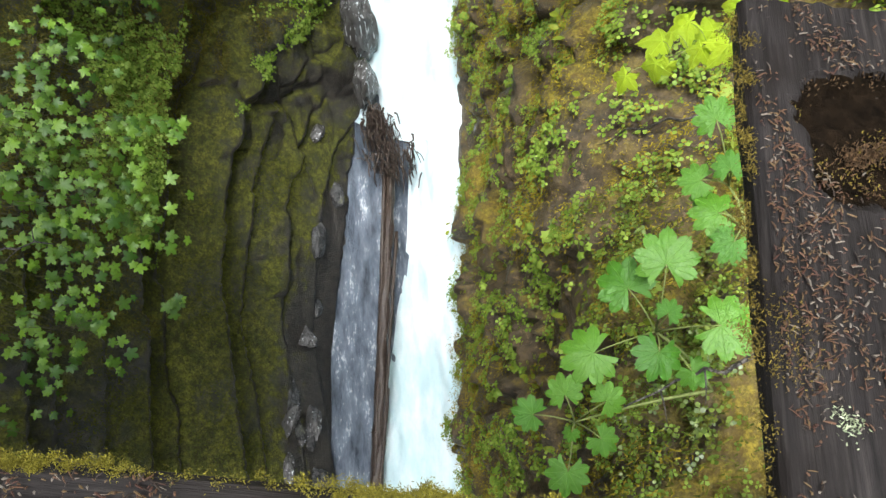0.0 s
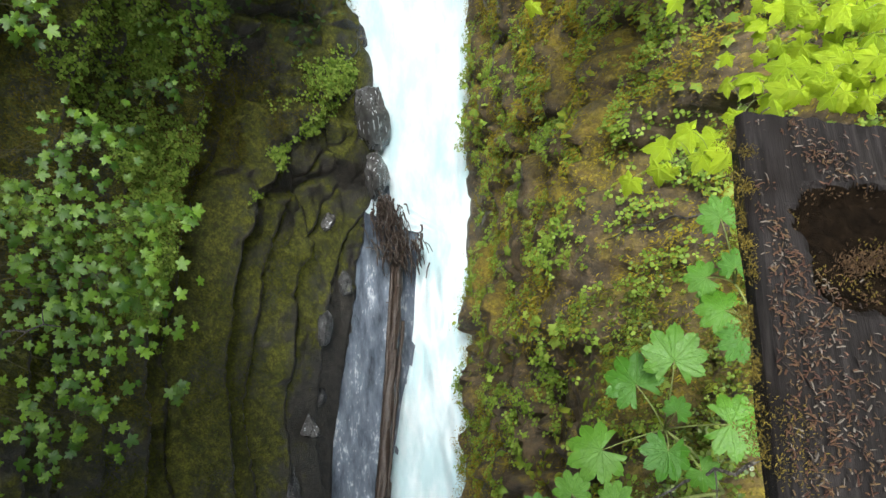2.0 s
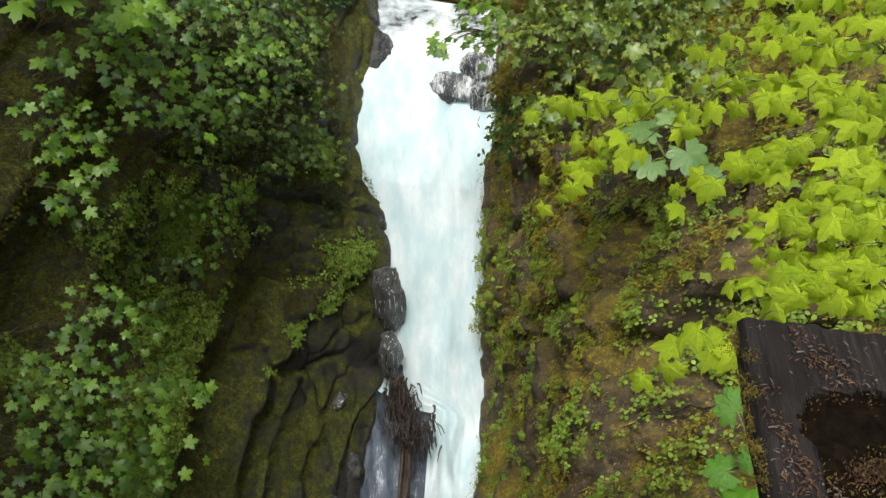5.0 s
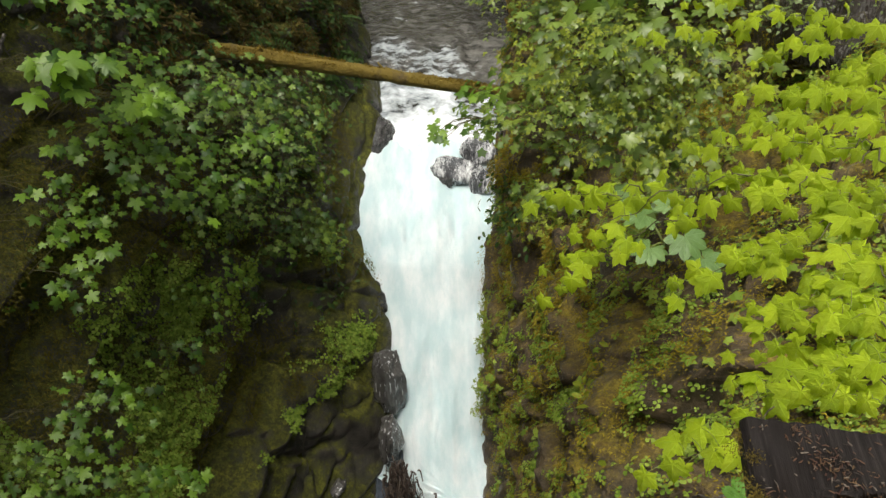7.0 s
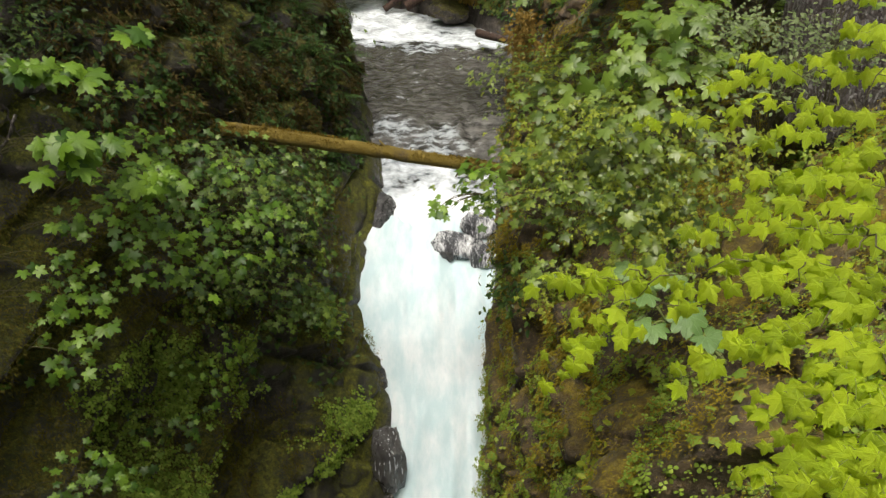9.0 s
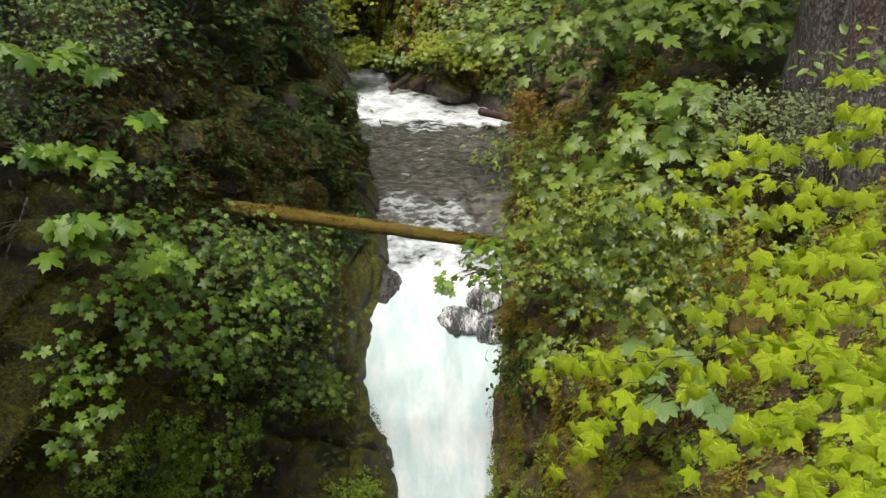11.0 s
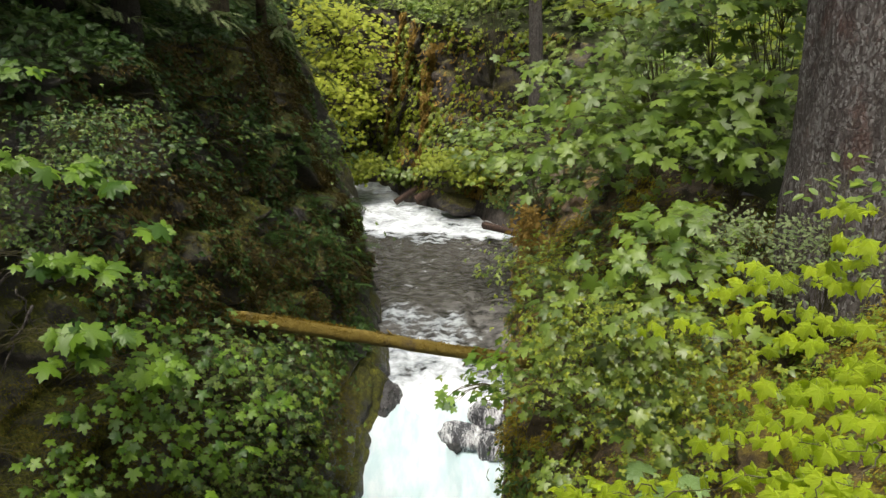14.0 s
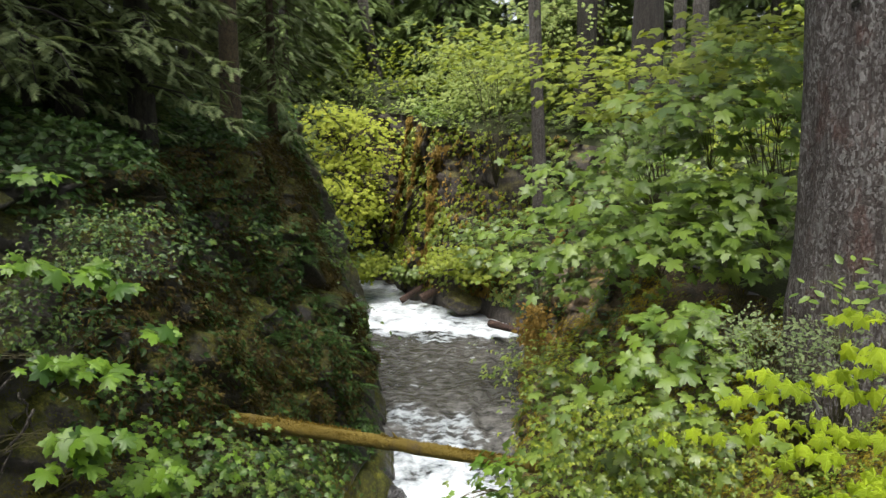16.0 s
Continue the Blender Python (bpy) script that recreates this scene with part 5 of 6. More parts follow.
# ---- right side: bright maple, broad-leaved plants and shrubs ----
def maple_sapling(root, fork, twigs, label, seed):
    """Young maple: a leaning trunk, twigs that branch off one another, leaves in opposite pairs, each hanging from its own petiole."""
    rng = np.random.default_rng(seed)
    root, fork = np.array(root), np.array(fork)
    thing = new("yellow_green_maple")
    thing.location = root
    bag = Bag()
    bag.add(*tube(bend(root, fork, 0.15, 10, 0.015, rng) - root, np.linspace(0.035, 0.016, 10), 8, 0.05, seed))
    under(new("trunk", bag.mesh("trunk", STEM, True)), thing)
    nodes = [fork]
    for a, b, n in twigs:
        a, b = np.array(a), np.array(b)
        # the twig leaves the nearest wood that lies nearer to the trunk
        base = min(nodes, key=lambda p: np.linalg.norm(p - a) + 0.8 * np.linalg.norm(p - fork))
        wood, stalks = Bag(), Bag()
        wood.add(*tube(bend(base, a, 0.03, 6, 0.008, rng) - root, np.linspace(0.0032, 0.0018, 6), 6))
        ln = np.linalg.norm(b - a)
        pts = bend(a, b, 0.05 * ln, 12, 0.008 * ln, rng)
        wood.add(*tube(pts - root, np.linspace(0.0018, 0.0010, 12), 5))
        nodes += [pts[3], pts[7]]
        twig = under(new("twig"), thing)
        way = unit(b - a)
        side = unit(np.cross(way, [0, 0, 1.0]))
        n = max(5, round(n * 0.96))
        for k in range(n):
            t = min(1.0, 0.06 + 0.94 * ((k // 2) * 2 + 1.2) / n + rng.uniform(-0.03, 0.03))
            p = pts[int(t * 11)]
            out = side * (1 if k % 2 else -1) * rng.uniform(0.5, 1.0) + way * rng.uniform(0.2, 0.9) + [0, 0, rng.uniform(0.0, 0.8)]
            q = p + unit(out) * rng.uniform(0.025, 0.075)
            size = rng.uniform(0.055, 0.098) * (0.8 if t > 0.85 else 1.0)
            stalks.add(*tube(bend(p, q, 0.012, 4) - root, [0.0011, 0.001, 0.0009, 0.0009], 4))
            nrm = np.array([-0.22, -0.60, 0.68]) + rng.normal(0, 0.30, 3) + 0.3 * out
            down = np.array([-0.1, 0.0, -1.0]) + 0.4 * out + rng.normal(0, 0.18, 3)
            leaf_object(twig, root, "yellow", HANGING, LEAF_YELLOW, q, nrm, down, size, rng)
        under(new("stem", wood.mesh("stem", STEM, True)), twig)
        tagged(under(new("petioles", stalks.mesh("petioles", STALK, True)), twig), kind="stuff")
    tagged(thing, label, "tree")


maple_sapling((3.25, 2.60, 15.60), (2.25, 2.30, 18.45), [
    ((1.81, 2.87, 18.97), (1.61, 3.16, 18.86), 15),
    ((1.83, 2.95, 19.03), (1.69, 3.18, 18.95), 11),
    ((1.70, 2.61, 18.90), (1.47, 2.84, 18.77), 14),
    ((1.60, 2.39, 18.84), (1.39, 2.48, 18.71), 14),
    ((1.50, 2.18, 18.81), (1.20, 2.56, 18.65), 19),
    ((1.50, 2.14, 18.75), (1.20, 2.46, 18.59), 15),
    ((1.47, 2.04, 18.70), (1.28, 2.24, 18.59), 14),
    ((1.35, 1.82, 18.69), (1.16, 1.94, 18.57), 15),
    ((1.35, 1.78, 18.64), (1.18, 1.88, 18.53), 11),
    ((1.25, 1.60, 18.63), (1.09, 1.61, 18.52), 15),
    ((1.22, 1.48, 18.56), (0.92, 1.62, 18.39), 15),
    ((1.18, 1.37, 18.50), (0.89, 1.54, 18.34), 14),
    ((1.15, 1.38, 18.61), (1.01, 1.46, 18.52), 14),
    ((1.12, 1.28, 18.55), (1.00, 1.33, 18.46), 14),
    ((1.09, 1.20, 18.48), (1.05, 1.26, 18.43), 6),
    ((1.61, 2.73, 18.90), (1.33, 3.06, 18.75), 14),
    ((1.58, 2.69, 18.81), (1.34, 2.85, 18.67), 10),
    ((1.33, 2.04, 18.72), (0.95, 2.38, 18.52), 19),
    ((1.27, 1.94, 18.66), (0.95, 2.22, 18.49), 15),
    ((1.05, 1.29, 18.48), (0.81, 1.33, 18.34), 19),
    ((1.14, 1.77, 18.54), (0.99, 1.81, 18.44), 10),
    ((1.57, 3.05, 18.91), (1.48, 3.48, 18.86), 9),
    ((1.15, 1.94, 18.60), (0.88, 2.14, 18.44), 11),
    ((1.12, 1.83, 18.52), (0.76, 1.82, 18.31), 15),
    ((1.54, 3.18, 18.87), (1.23, 3.47, 18.70), 11),
    ((1.38, 2.99, 18.76), (0.95, 3.34, 18.54), 14),
    ((0.94, 2.03, 18.47), (0.82, 2.09, 18.38), 6),
    ((0.93, 2.16, 18.50), (0.68, 2.31, 18.36), 10),
    ((0.75, 2.11, 18.37), (0.42, 2.05, 18.17), 18),
    ((0.73, 2.17, 18.40), (0.52, 2.22, 18.27), 6),
    ((0.69, 2.25, 18.42), (0.43, 2.45, 18.27), 13),
    ((0.82, 1.24, 18.32), (0.62, 1.26, 18.19), 9),
    ((1.85, 2.98, 19.25), (1.79, 3.25, 19.20), 9),
    ((1.74, 2.76, 19.13), (1.73, 3.01, 19.11), 9),
], "young maple with drooping yellow-green leaves reaching over the gorge", 101)


def club_plant(root, heads, label, seed, key="club", material=LEAF_CLUB):
    """Broad-leaved plant: a few thick stalks, each leaf on a long petiole."""
    rng = np.random.default_rng(seed)
    root = np.array(root)
    thing = new("broad_leaved_plant")
    thing.location = root
    for hub, leaves in heads:
        hub = np.array(hub)
        b = Bag()
        b.add(*tube(bend(root, hub, 0.08, 7) - root, np.linspace(0.013, 0.007, 7), 6))
        under(new("stalk", b.mesh("stalk", STALK, True)), thing)
        for p, size in leaves:
            p = np.array(p)
            b = Bag()
            b.add(*tube(bend(hub, p, 0.03, 5) - root, np.linspace(0.006, 0.004, 5), 5))
            under(new("petiole", b.mesh("petiole", STALK, True)), thing)
            nrm = np.array([-0.14, -0.30, 0.9]) + rng.normal(0, 0.13, 3)
            leaf_object(thing, root, key, PALM7, material, p, nrm, (p - hub) + [0, 0.0, -0.02], size * (1.3 if key == "club" else 0.95), rng)
    return tagged(thing, label, "plant")


club_plant((1.91, 1.35, 14.86), [
    ((1.49, 1.64, 15.25), [((1.49, 1.89, 15.70), 0.27), ((1.31, 1.86, 15.45), 0.26), ((1.48, 1.63, 15.57), 0.12), ((1.71, 1.48, 15.72), 0.27), ((1.44, 1.46, 15.39), 0.22), ((1.09, 1.54, 15.21), 0.27), ((1.62, 1.34, 15.36), 0.15)]),
    ((0.97, 1.20, 14.87), [((0.90, 1.33, 15.05), 0.17), ((0.70, 1.25, 14.94), 0.17), ((1.13, 1.25, 15.13), 0.16), ((1.09, 1.05, 15.02), 0.15), ((0.88, 0.89, 14.89), 0.20), ((0.92, 1.11, 14.99), 0.08)]),
], "plant with large toothed bright green leaves growing from the mossy wall", 61)
club_plant((2.09, 1.94, 15.50), [
    ((1.91, 2.31, 15.86), [((1.74, 2.49, 16.28), 0.18), ((1.69, 2.28, 15.99), 0.16), ((1.80, 2.24, 16.15), 0.14)]),
    ((1.92, 2.04, 15.84), [((1.74, 2.05, 16.00), 0.20), ((1.77, 1.85, 16.03), 0.17), ((1.72, 2.21, 15.90), 0.10)]),
], "small plant with toothed green leaves beside the timber", 62)

club_plant((2.51, 4.96, 15.83), [
    ((1.96, 5.03, 16.22), [((1.76, 5.07, 16.50), 0.34), ((2.00, 5.12, 16.55), 0.32), ((1.77, 4.83, 16.34), 0.3), ((2.02, 4.81, 16.46), 0.34), ((1.68, 5.34, 16.54), 0.26), ((2.16, 4.68, 16.34), 0.28)]),
    ((1.91, 6.16, 16.59), [((1.74, 6.18, 16.74), 0.28), ((1.98, 6.10, 16.74), 0.3), ((1.67, 6.08, 16.52), 0.26)]),
], "plant with large pale green leaves among the yellow maple twigs", 63, "club_pale", LEAF_CLUB_PALE)

RIGHT_BUSHES = "shrubs on the right bank"
BROAD = "shrub with broad lobed green leaves in layers"
FINE = "shrub with small pale green leaves"
BERRY = ((TRIO, LEAF_SHADE_HERB, 1.0), (TRIO, LEAF_LIGHT, 0.75), (TRIO, LEAF_MAPLE, 0.7), (PALM5, LEAF_MAPLE, 1.45), (TRIO, LEAF_LIGHT, 0.6), (PALM5, LEAF_SHADE_HERB, 1.2))
shrub("broad_leaf_shrub", (3.00, 10.10, 18.88), (1.25, 1.1, 0.8), 260, 0.28, PALM5, LEAF_PALE, BROAD, 201, None, 16, 0.4, (-0.1, -0.35, 1), stem=0.006, group=RIGHT_BUSHES, single="pale")
shrub("broad_leaf_shrub", (3.83, 10.73, 20.24), (1.3, 1.1, 0.7), 260, 0.27, PALM5, LEAF_PALE, BROAD, 202, None, 16, 0.4, (-0.1, -0.35, 1), stem=0.006, group=RIGHT_BUSHES, single="pale")
shrub("broad_leaf_shrub", (2.36, 12.26, 18.27), (1.0, 1.0, 0.8), 240, 0.24, PALM5, LEAF_PALE, BROAD, 203, None, 14, 0.4, (-0.1, -0.35, 1), stem=0.006, group=RIGHT_BUSHES, single="pale")
shrub("broad_leaf_shrub", (2.25, 7.04, 17.99), (0.78, 0.7, 0.4), 200, 0.185, PALM5, LEAF_PALE, BROAD, 204, (2.65, 7.39, 17.69), 12, 0.4, (-0.1, -0.35, 1), stem=0.004, group=RIGHT_BUSHES, single="pale")
for k, (p, r, n) in enumerate((((4.10, 10.07, 19.26), (0.9, 0.9, 0.6), 130), ((3.09, 12.83, 19.72), (1.1, 1.0, 0.7), 150), ((3.51, 9.52, 18.62), (1.0, 0.9, 0.4), 110),
                               ((2.48, 14.76, 19.03), (1.1, 1.0, 0.7), 140), ((4.40, 10.69, 20.93), (0.9, 0.9, 0.6), 110))):
    shrub("broad_leaf_shrub", p, r, n, 0.25, PALM5, LEAF_PALE, BROAD, 230 + k, np.array(p) + [0.5, 0.3, -0.9], 12, 0.4, (-0.15, -0.5, 0.9), stem=0.006, group=RIGHT_BUSHES, single="pale")
shrub("salmonberry_shrub", (2.10, 12.05, 16.23), (0.95, 0.9, 0.8), 420, 0.15, PALM_FAR, LEAF_MAPLE, FINE, 205, (2.80, 11.64, 14.94), 16, 0.5, (-0.2, -0.35, 1), group=RIGHT_BUSHES, kinds=BERRY)
shrub("salmonberry_shrub", (1.49, 6.24, 17.28), (0.7, 0.6, 0.55), 560, 0.115, PALM_FAR, LEAF_SHADE_HERB, FINE, 206, (1.89, 6.59, 16.98), 26, 0.3, (-0.2, -0.35, 1), stem=0.004, group=RIGHT_BUSHES, kinds=BERRY)
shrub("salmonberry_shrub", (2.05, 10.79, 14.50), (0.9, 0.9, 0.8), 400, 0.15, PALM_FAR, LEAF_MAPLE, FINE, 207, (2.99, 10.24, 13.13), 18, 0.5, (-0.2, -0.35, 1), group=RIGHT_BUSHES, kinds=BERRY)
shrub("salmonberry_shrub", (1.84, 6.19, 16.94), (0.62, 0.6, 0.55), 500, 0.115, PALM_FAR, LEAF_SHADE_HERB, FINE, 208, (2.24, 6.54, 16.64), 26, 0.3, (-0.2, -0.35, 1), stem=0.004, group=RIGHT_BUSHES, kinds=BERRY)
shrub("salmonberry_shrub", (2.35, 12.15, 15.80), (1.0, 1.0, 0.8), 420, 0.15, PALM_FAR, LEAF_MAPLE, FINE, 209, (3.24, 11.56, 14.31), 18, 0.5, (-0.2, -0.35, 1), group=RIGHT_BUSHES, kinds=BERRY)
shrub("salmonberry_shrub", (2.32, 6.03, 17.39), (0.6, 0.6, 0.52), 280, 0.12, PALM_FAR, LEAF_MAPLE, FINE, 210, (2.72, 6.38, 17.09), 22, 0.3, (-0.2, -0.35, 1), stem=0.004, group=RIGHT_BUSHES, kinds=BERRY)
shrub("salmonberry_shrub", (1.94, 5.75, 16.62), (0.5, 0.45, 0.38), 170, 0.105, PALM_FAR, LEAF_MAPLE, FINE, 221, (2.34, 6.10, 16.32), 22, 0.3, (-0.3, -0.5, 0.9), stem=0.004, group=RIGHT_BUSHES, kinds=BERRY)
shrub("salmonberry_shrub", (0.98, 5.26, 16.43), (0.18, 0.24, 0.26), 135, 0.075, PALM_FAR, LEAF_SHADE_HERB, FINE, 222, (1.38, 5.61, 16.13), 18, 0.3, (-0.4, -0.5, 0.8), stem=0.004, group=RIGHT_BUSHES, kinds=BERRY)
shrub("overhanging_shrub", (0.97, 11.90, 14.18), (0.55, 0.7, 0.4), 90, 0.2, PALM_FAR, LEAF_BROAD, "thin shrub reaching out over the white water", 211, (2.35, 11.55, 13.45), 10, 0.4, (-0.1, -0.3, 1), group=RIGHT_BUSHES, single="star")
shrub("overhanging_shrub", (0.13, 11.59, 13.93), (0.22, 0.2, 0.1), 14, 0.22, PALM5, LEAF_BROAD, "single leafy twig hanging over the white water", 212, (0.96, 11.76, 14.13), 4, 0.4, (-0.1, -0.3, 1), group=RIGHT_BUSHES, single="maple")
shrub("hanging_shrub", (1.71, 11.86, 12.18), (0.5, 0.7, 0.8), 330, 0.14, OVATE, LEAF_SHRUB, "leafy shrub hanging down the wall edge", 213, (2.34, 12.77, 13.11), 14, 0.9, (-0.5, -0.4, 0.7), group=RIGHT_BUSHES)
for k, (p, r, n) in enumerate((((2.99, 6.19, 18.22), (0.5, 0.4, 0.28), 420), ((2.76, 6.43, 18.31), (0.42, 0.4, 0.25), 320), ((3.24, 5.93, 18.18), (0.4, 0.35, 0.3), 280), ((2.76, 5.97, 17.92), (0.35, 0.3, 0.2), 200))):
    shrub("fine_shrub", p, r, n, 0.05, OVATE, LEAF_GREY, "fine-leaved grey-green shrub at the foot of the spruce", 240 + k, np.array(p) + [0.25, 0.35, -0.9], 26, 0.5, (-0.2, -0.5, 1), group=RIGHT_BUSHES, stem=0.005)
shrub("fine_shrub", (3.34, 6.04, 18.82), (0.3, 0.3, 0.3), 60, 0.11, OVATE, LEAF_PALE, "leafy shoots in front of the spruce trunk", 215, (3.24, 5.93, 18.18), 8, 0.6, (-0.2, -0.4, 1), group=RIGHT_BUSHES, single="oval", stem=0.004)
shrub("leafy_sapling", (3.27, 15.12, 20.99), (1.9, 1.7, 1.1), 620, 0.2, PALM_FAR, LEAF_LIGHT, "sapling with thin layers of light green leaves", 216, (4.47, 15.02, 18.00), 22, 0.25, (-0.1, -0.4, 1), group=RIGHT_BUSHES, far=True)
shrub("leafy_sapling", (4.84, 12.00, 21.30), (1.4, 1.4, 0.9), 480, 0.22, PALM_FAR, LEAF_LIGHT, "sapling with thin layers of light green leaves", 217, (5.36, 11.96, 18.40), 18, 0.25, (-0.1, -0.4, 1), group=RIGHT_BUSHES, far=True)
shrub("leafy_sapling", (1.98, 22.67, 16.63), (1.5, 1.5, 1.0), 560, 0.24, PALM_FAR, LEAF_MAPLE, "bank shrub with pale green leaves", 219, (2.98, 22.17, 14.65), 20, 0.4, (-0.1, -0.4, 1), group=RIGHT_BUSHES, far=True)
shrub("leafy_sapling", (1.21, 29.80, 23.22), (2.4, 2.4, 1.4), 520, 0.26, PALM_FAR, LEAF_LIGHT, "tall shrub with light green leaves", 220, (2.13, 29.86, 18.03), 22, 0.4, (-0.1, -0.4, 1), group=RIGHT_BUSHES, far=True)

# ---- left side: maples and creepers on the dark wall ----
LEFT_BUSHES = "maple bushes on the left wall"
MAPLE = "maple bush with bright lobed leaves on the dark wall"
def maple_bush(at, size, leaves, root, seed, leaf=0.145):
    """A maple bush that grows out from the wall, every leaf by itself."""
    shrub("maple_bush", at, size, int(leaves * 1.6), leaf, PALM5, LEAF_BROAD, MAPLE, seed, root, max(3, leaves // 9), 0.45, (0.2, -0.35, 1),
          group=LEFT_BUSHES, single="maple", stem=0.006)


maple_bush((-4.14, 5.85, 13.16), (0.8, 0.7, 0.6), 90, (-5.70, 5.51, 12.81), 300)
maple_bush((-3.57, 4.75, 12.31), (0.95, 0.8, 0.6), 98, (-5.62, 4.68, 12.18), 301)
maple_bush((-4.15, 4.70, 12.84), (0.8, 0.8, 0.6), 70, (-5.67, 4.77, 12.55), 302)
maple_bush((-3.77, 3.61, 12.04), (0.8, 0.7, 0.6), 46, (-5.73, 3.98, 12.14), 303)
maple_bush((-3.65, 3.23, 11.59), (0.6, 0.5, 0.4), 20, (-5.47, 3.57, 11.76), 304)
maple_bush((-4.42, 3.16, 11.94), (0.6, 0.6, 0.5), 15, (-5.74, 3.41, 11.88), 305)
maple_bush((-3.25, 5.87, 12.17), (0.4, 0.4, 0.3), 26, (-4.71, 5.81, 12.06), 306)
maple_bush((-4.41, 2.53, 11.48), (0.35, 0.35, 0.3), 8, (-5.55, 2.73, 11.50), 307)
maple_bush((-3.14, 4.04, 10.80), (0.16, 0.16, 0.12), 9, (-3.17, 4.38, 10.51), 308)
maple_bush((-3.78, 8.79, 15.26), (0.95, 0.8, 0.6), 62, (-5.23, 8.75, 14.71), 310, 0.19)
maple_bush((-3.48, 10.03, 14.22), (0.9, 0.8, 0.6), 76, (-5.27, 10.21, 13.74), 311, 0.18)
maple_bush((-5.21, 9.08, 13.96), (0.6, 0.6, 0.5), 50, (-6.52, 9.03, 13.52), 312)
maple_bush((-5.23, 10.02, 12.63), (0.7, 0.6, 0.5), 22, (-6.55, 10.11, 12.30), 313)
maple_bush((-3.72, 11.49, 10.10), (0.8, 0.6, 0.6), 15, (-5.26, 11.85, 10.11), 314)
maple_bush((-3.69, 9.50, 15.87), (0.65, 0.6, 0.4), 34, (-5.05, 9.63, 15.42), 319, 0.17)
maple_bush((-4.88, 8.29, 13.40), (0.7, 0.6, 0.5), 22, (-6.13, 8.55, 12.95), 321)
maple_bush((-3.64, 9.89, 11.95), (0.45, 0.5, 0.5), 24, (-4.70, 10.13, 11.44), 322)
maple_bush((-3.97, 9.07, 11.16), (0.3, 0.35, 0.4), 12, (-4.84, 9.20, 10.81), 323)
maple_bush((-4.40, 11.04, 15.95), (0.9, 0.8, 0.5), 25, (-5.76, 11.13, 15.66), 324)
maple_bush((-4.45, 8.03, 17.50), (0.42, 0.4, 0.14), 13, (-5.95, 8.43, 17.05), 370, 0.29)
maple_bush((-3.98, 8.24, 17.39), (0.3, 0.3, 0.14), 7, (-5.48, 8.64, 16.94), 371, 0.27)
maple_bush((-3.50, 8.63, 17.60), (0.3, 0.3, 0.13), 7, (-5.00, 9.03, 17.15), 372, 0.27)
maple_bush((-4.48, 8.60, 18.51), (0.35, 0.3, 0.12), 7, (-5.98, 9.00, 18.06), 373, 0.27)
maple_bush((-4.01, 8.67, 18.26), (0.25, 0.25, 0.1), 6, (-5.51, 9.07, 17.81), 374, 0.24)
maple_bush((-4.84, 8.75, 19.57), (0.25, 0.3, 0.18), 7, (-6.34, 9.15, 19.12), 375, 0.24)
maple_bush((-4.88, 8.38, 18.51), (0.2, 0.2, 0.12), 4, (-6.38, 8.78, 18.06), 376, 0.27)
maple_bush((-4.07, 7.64, 16.69), (0.35, 0.3, 0.22), 11, (-5.57, 8.04, 16.24), 377, 0.28)
maple_bush((-3.84, 7.98, 16.65), (0.25, 0.25, 0.18), 7, (-5.34, 8.38, 16.20), 378, 0.24)
maple_bush((-3.38, 8.39, 16.04), (0.38, 0.3, 0.14), 12, (-4.88, 8.79, 15.59), 379, 0.18)
maple_bush((-4.13, 7.77, 16.61), (0.35, 0.35, 0.2), 10, (-5.63, 8.17, 16.16), 380, 0.25)
maple_bush((-3.50, 8.31, 16.08), (0.35, 0.3, 0.18), 10, (-5.00, 8.71, 15.63), 381, 0.22)
maple_bush((-4.46, 7.91, 17.49), (0.25, 0.3, 0.12), 6, (-5.96, 8.31, 17.04), 382, 0.26)
maple_bush((-4.57, 7.77, 14.70), (0.35, 0.35, 0.3), 16, (-5.77, 8.17, 14.30), 390, 0.17)
maple_bush((-4.18, 7.56, 14.10), (0.4, 0.35, 0.3), 18, (-5.38, 7.96, 13.70), 391, 0.17)
maple_bush((-4.70, 7.90, 15.02), (0.25, 0.25, 0.2), 8, (-5.90, 8.30, 14.62), 392, 0.16)
maple_bush((-3.53, 8.79, 15.84), (0.42, 0.35, 0.14), 16, (-4.73, 9.19, 15.44), 393, 0.18)
maple_bush((-4.47, 8.43, 15.27), (0.3, 0.3, 0.2), 12, (-5.67, 8.83, 14.87), 394, 0.18)
maple_bush((-3.73, 8.88, 15.01), (0.4, 0.35, 0.2), 16, (-4.93, 9.28, 14.61), 395, 0.17)
maple_bush((-2.96, 10.20, 15.22), (0.5, 0.4, 0.2), 18, (-4.16, 10.60, 14.82), 396, 0.15)
maple_bush((-2.60, 10.20, 14.55), (0.45, 0.4, 0.2), 16, (-3.80, 10.60, 14.15), 397, 0.15)
maple_bush((-3.41, 9.26, 14.19), (0.4, 0.3, 0.15), 12, (-4.61, 9.66, 13.79), 398, 0.16)
GREY_BUSH = "shrub with fine dull green leaves in the shade of the conifers"
for k, (p, r, n) in enumerate((((-4.40, 9.56, 18.61), (0.85, 0.8, 0.6), 900), ((-4.95, 8.93, 17.93), (0.7, 0.7, 0.5), 600))):
    shrub("shade_shrub", p, r, n, 0.085, OVATE, LEAF_MID, GREY_BUSH, 385 + k, np.array(p) + [-1.2, 0.4, -0.6], 34, 0.5, (0.2, -0.4, 1), stem=0.006, group="shrubs on the left wall",
          kinds=((OVATE, LEAF_SHRUB, 1.0), (TRIO, LEAF_SHRUB, 1.1), (TRIO, LEAF_MID, 1.1)))
THICK = "dense shrub with small lobed green leaves over the wall"
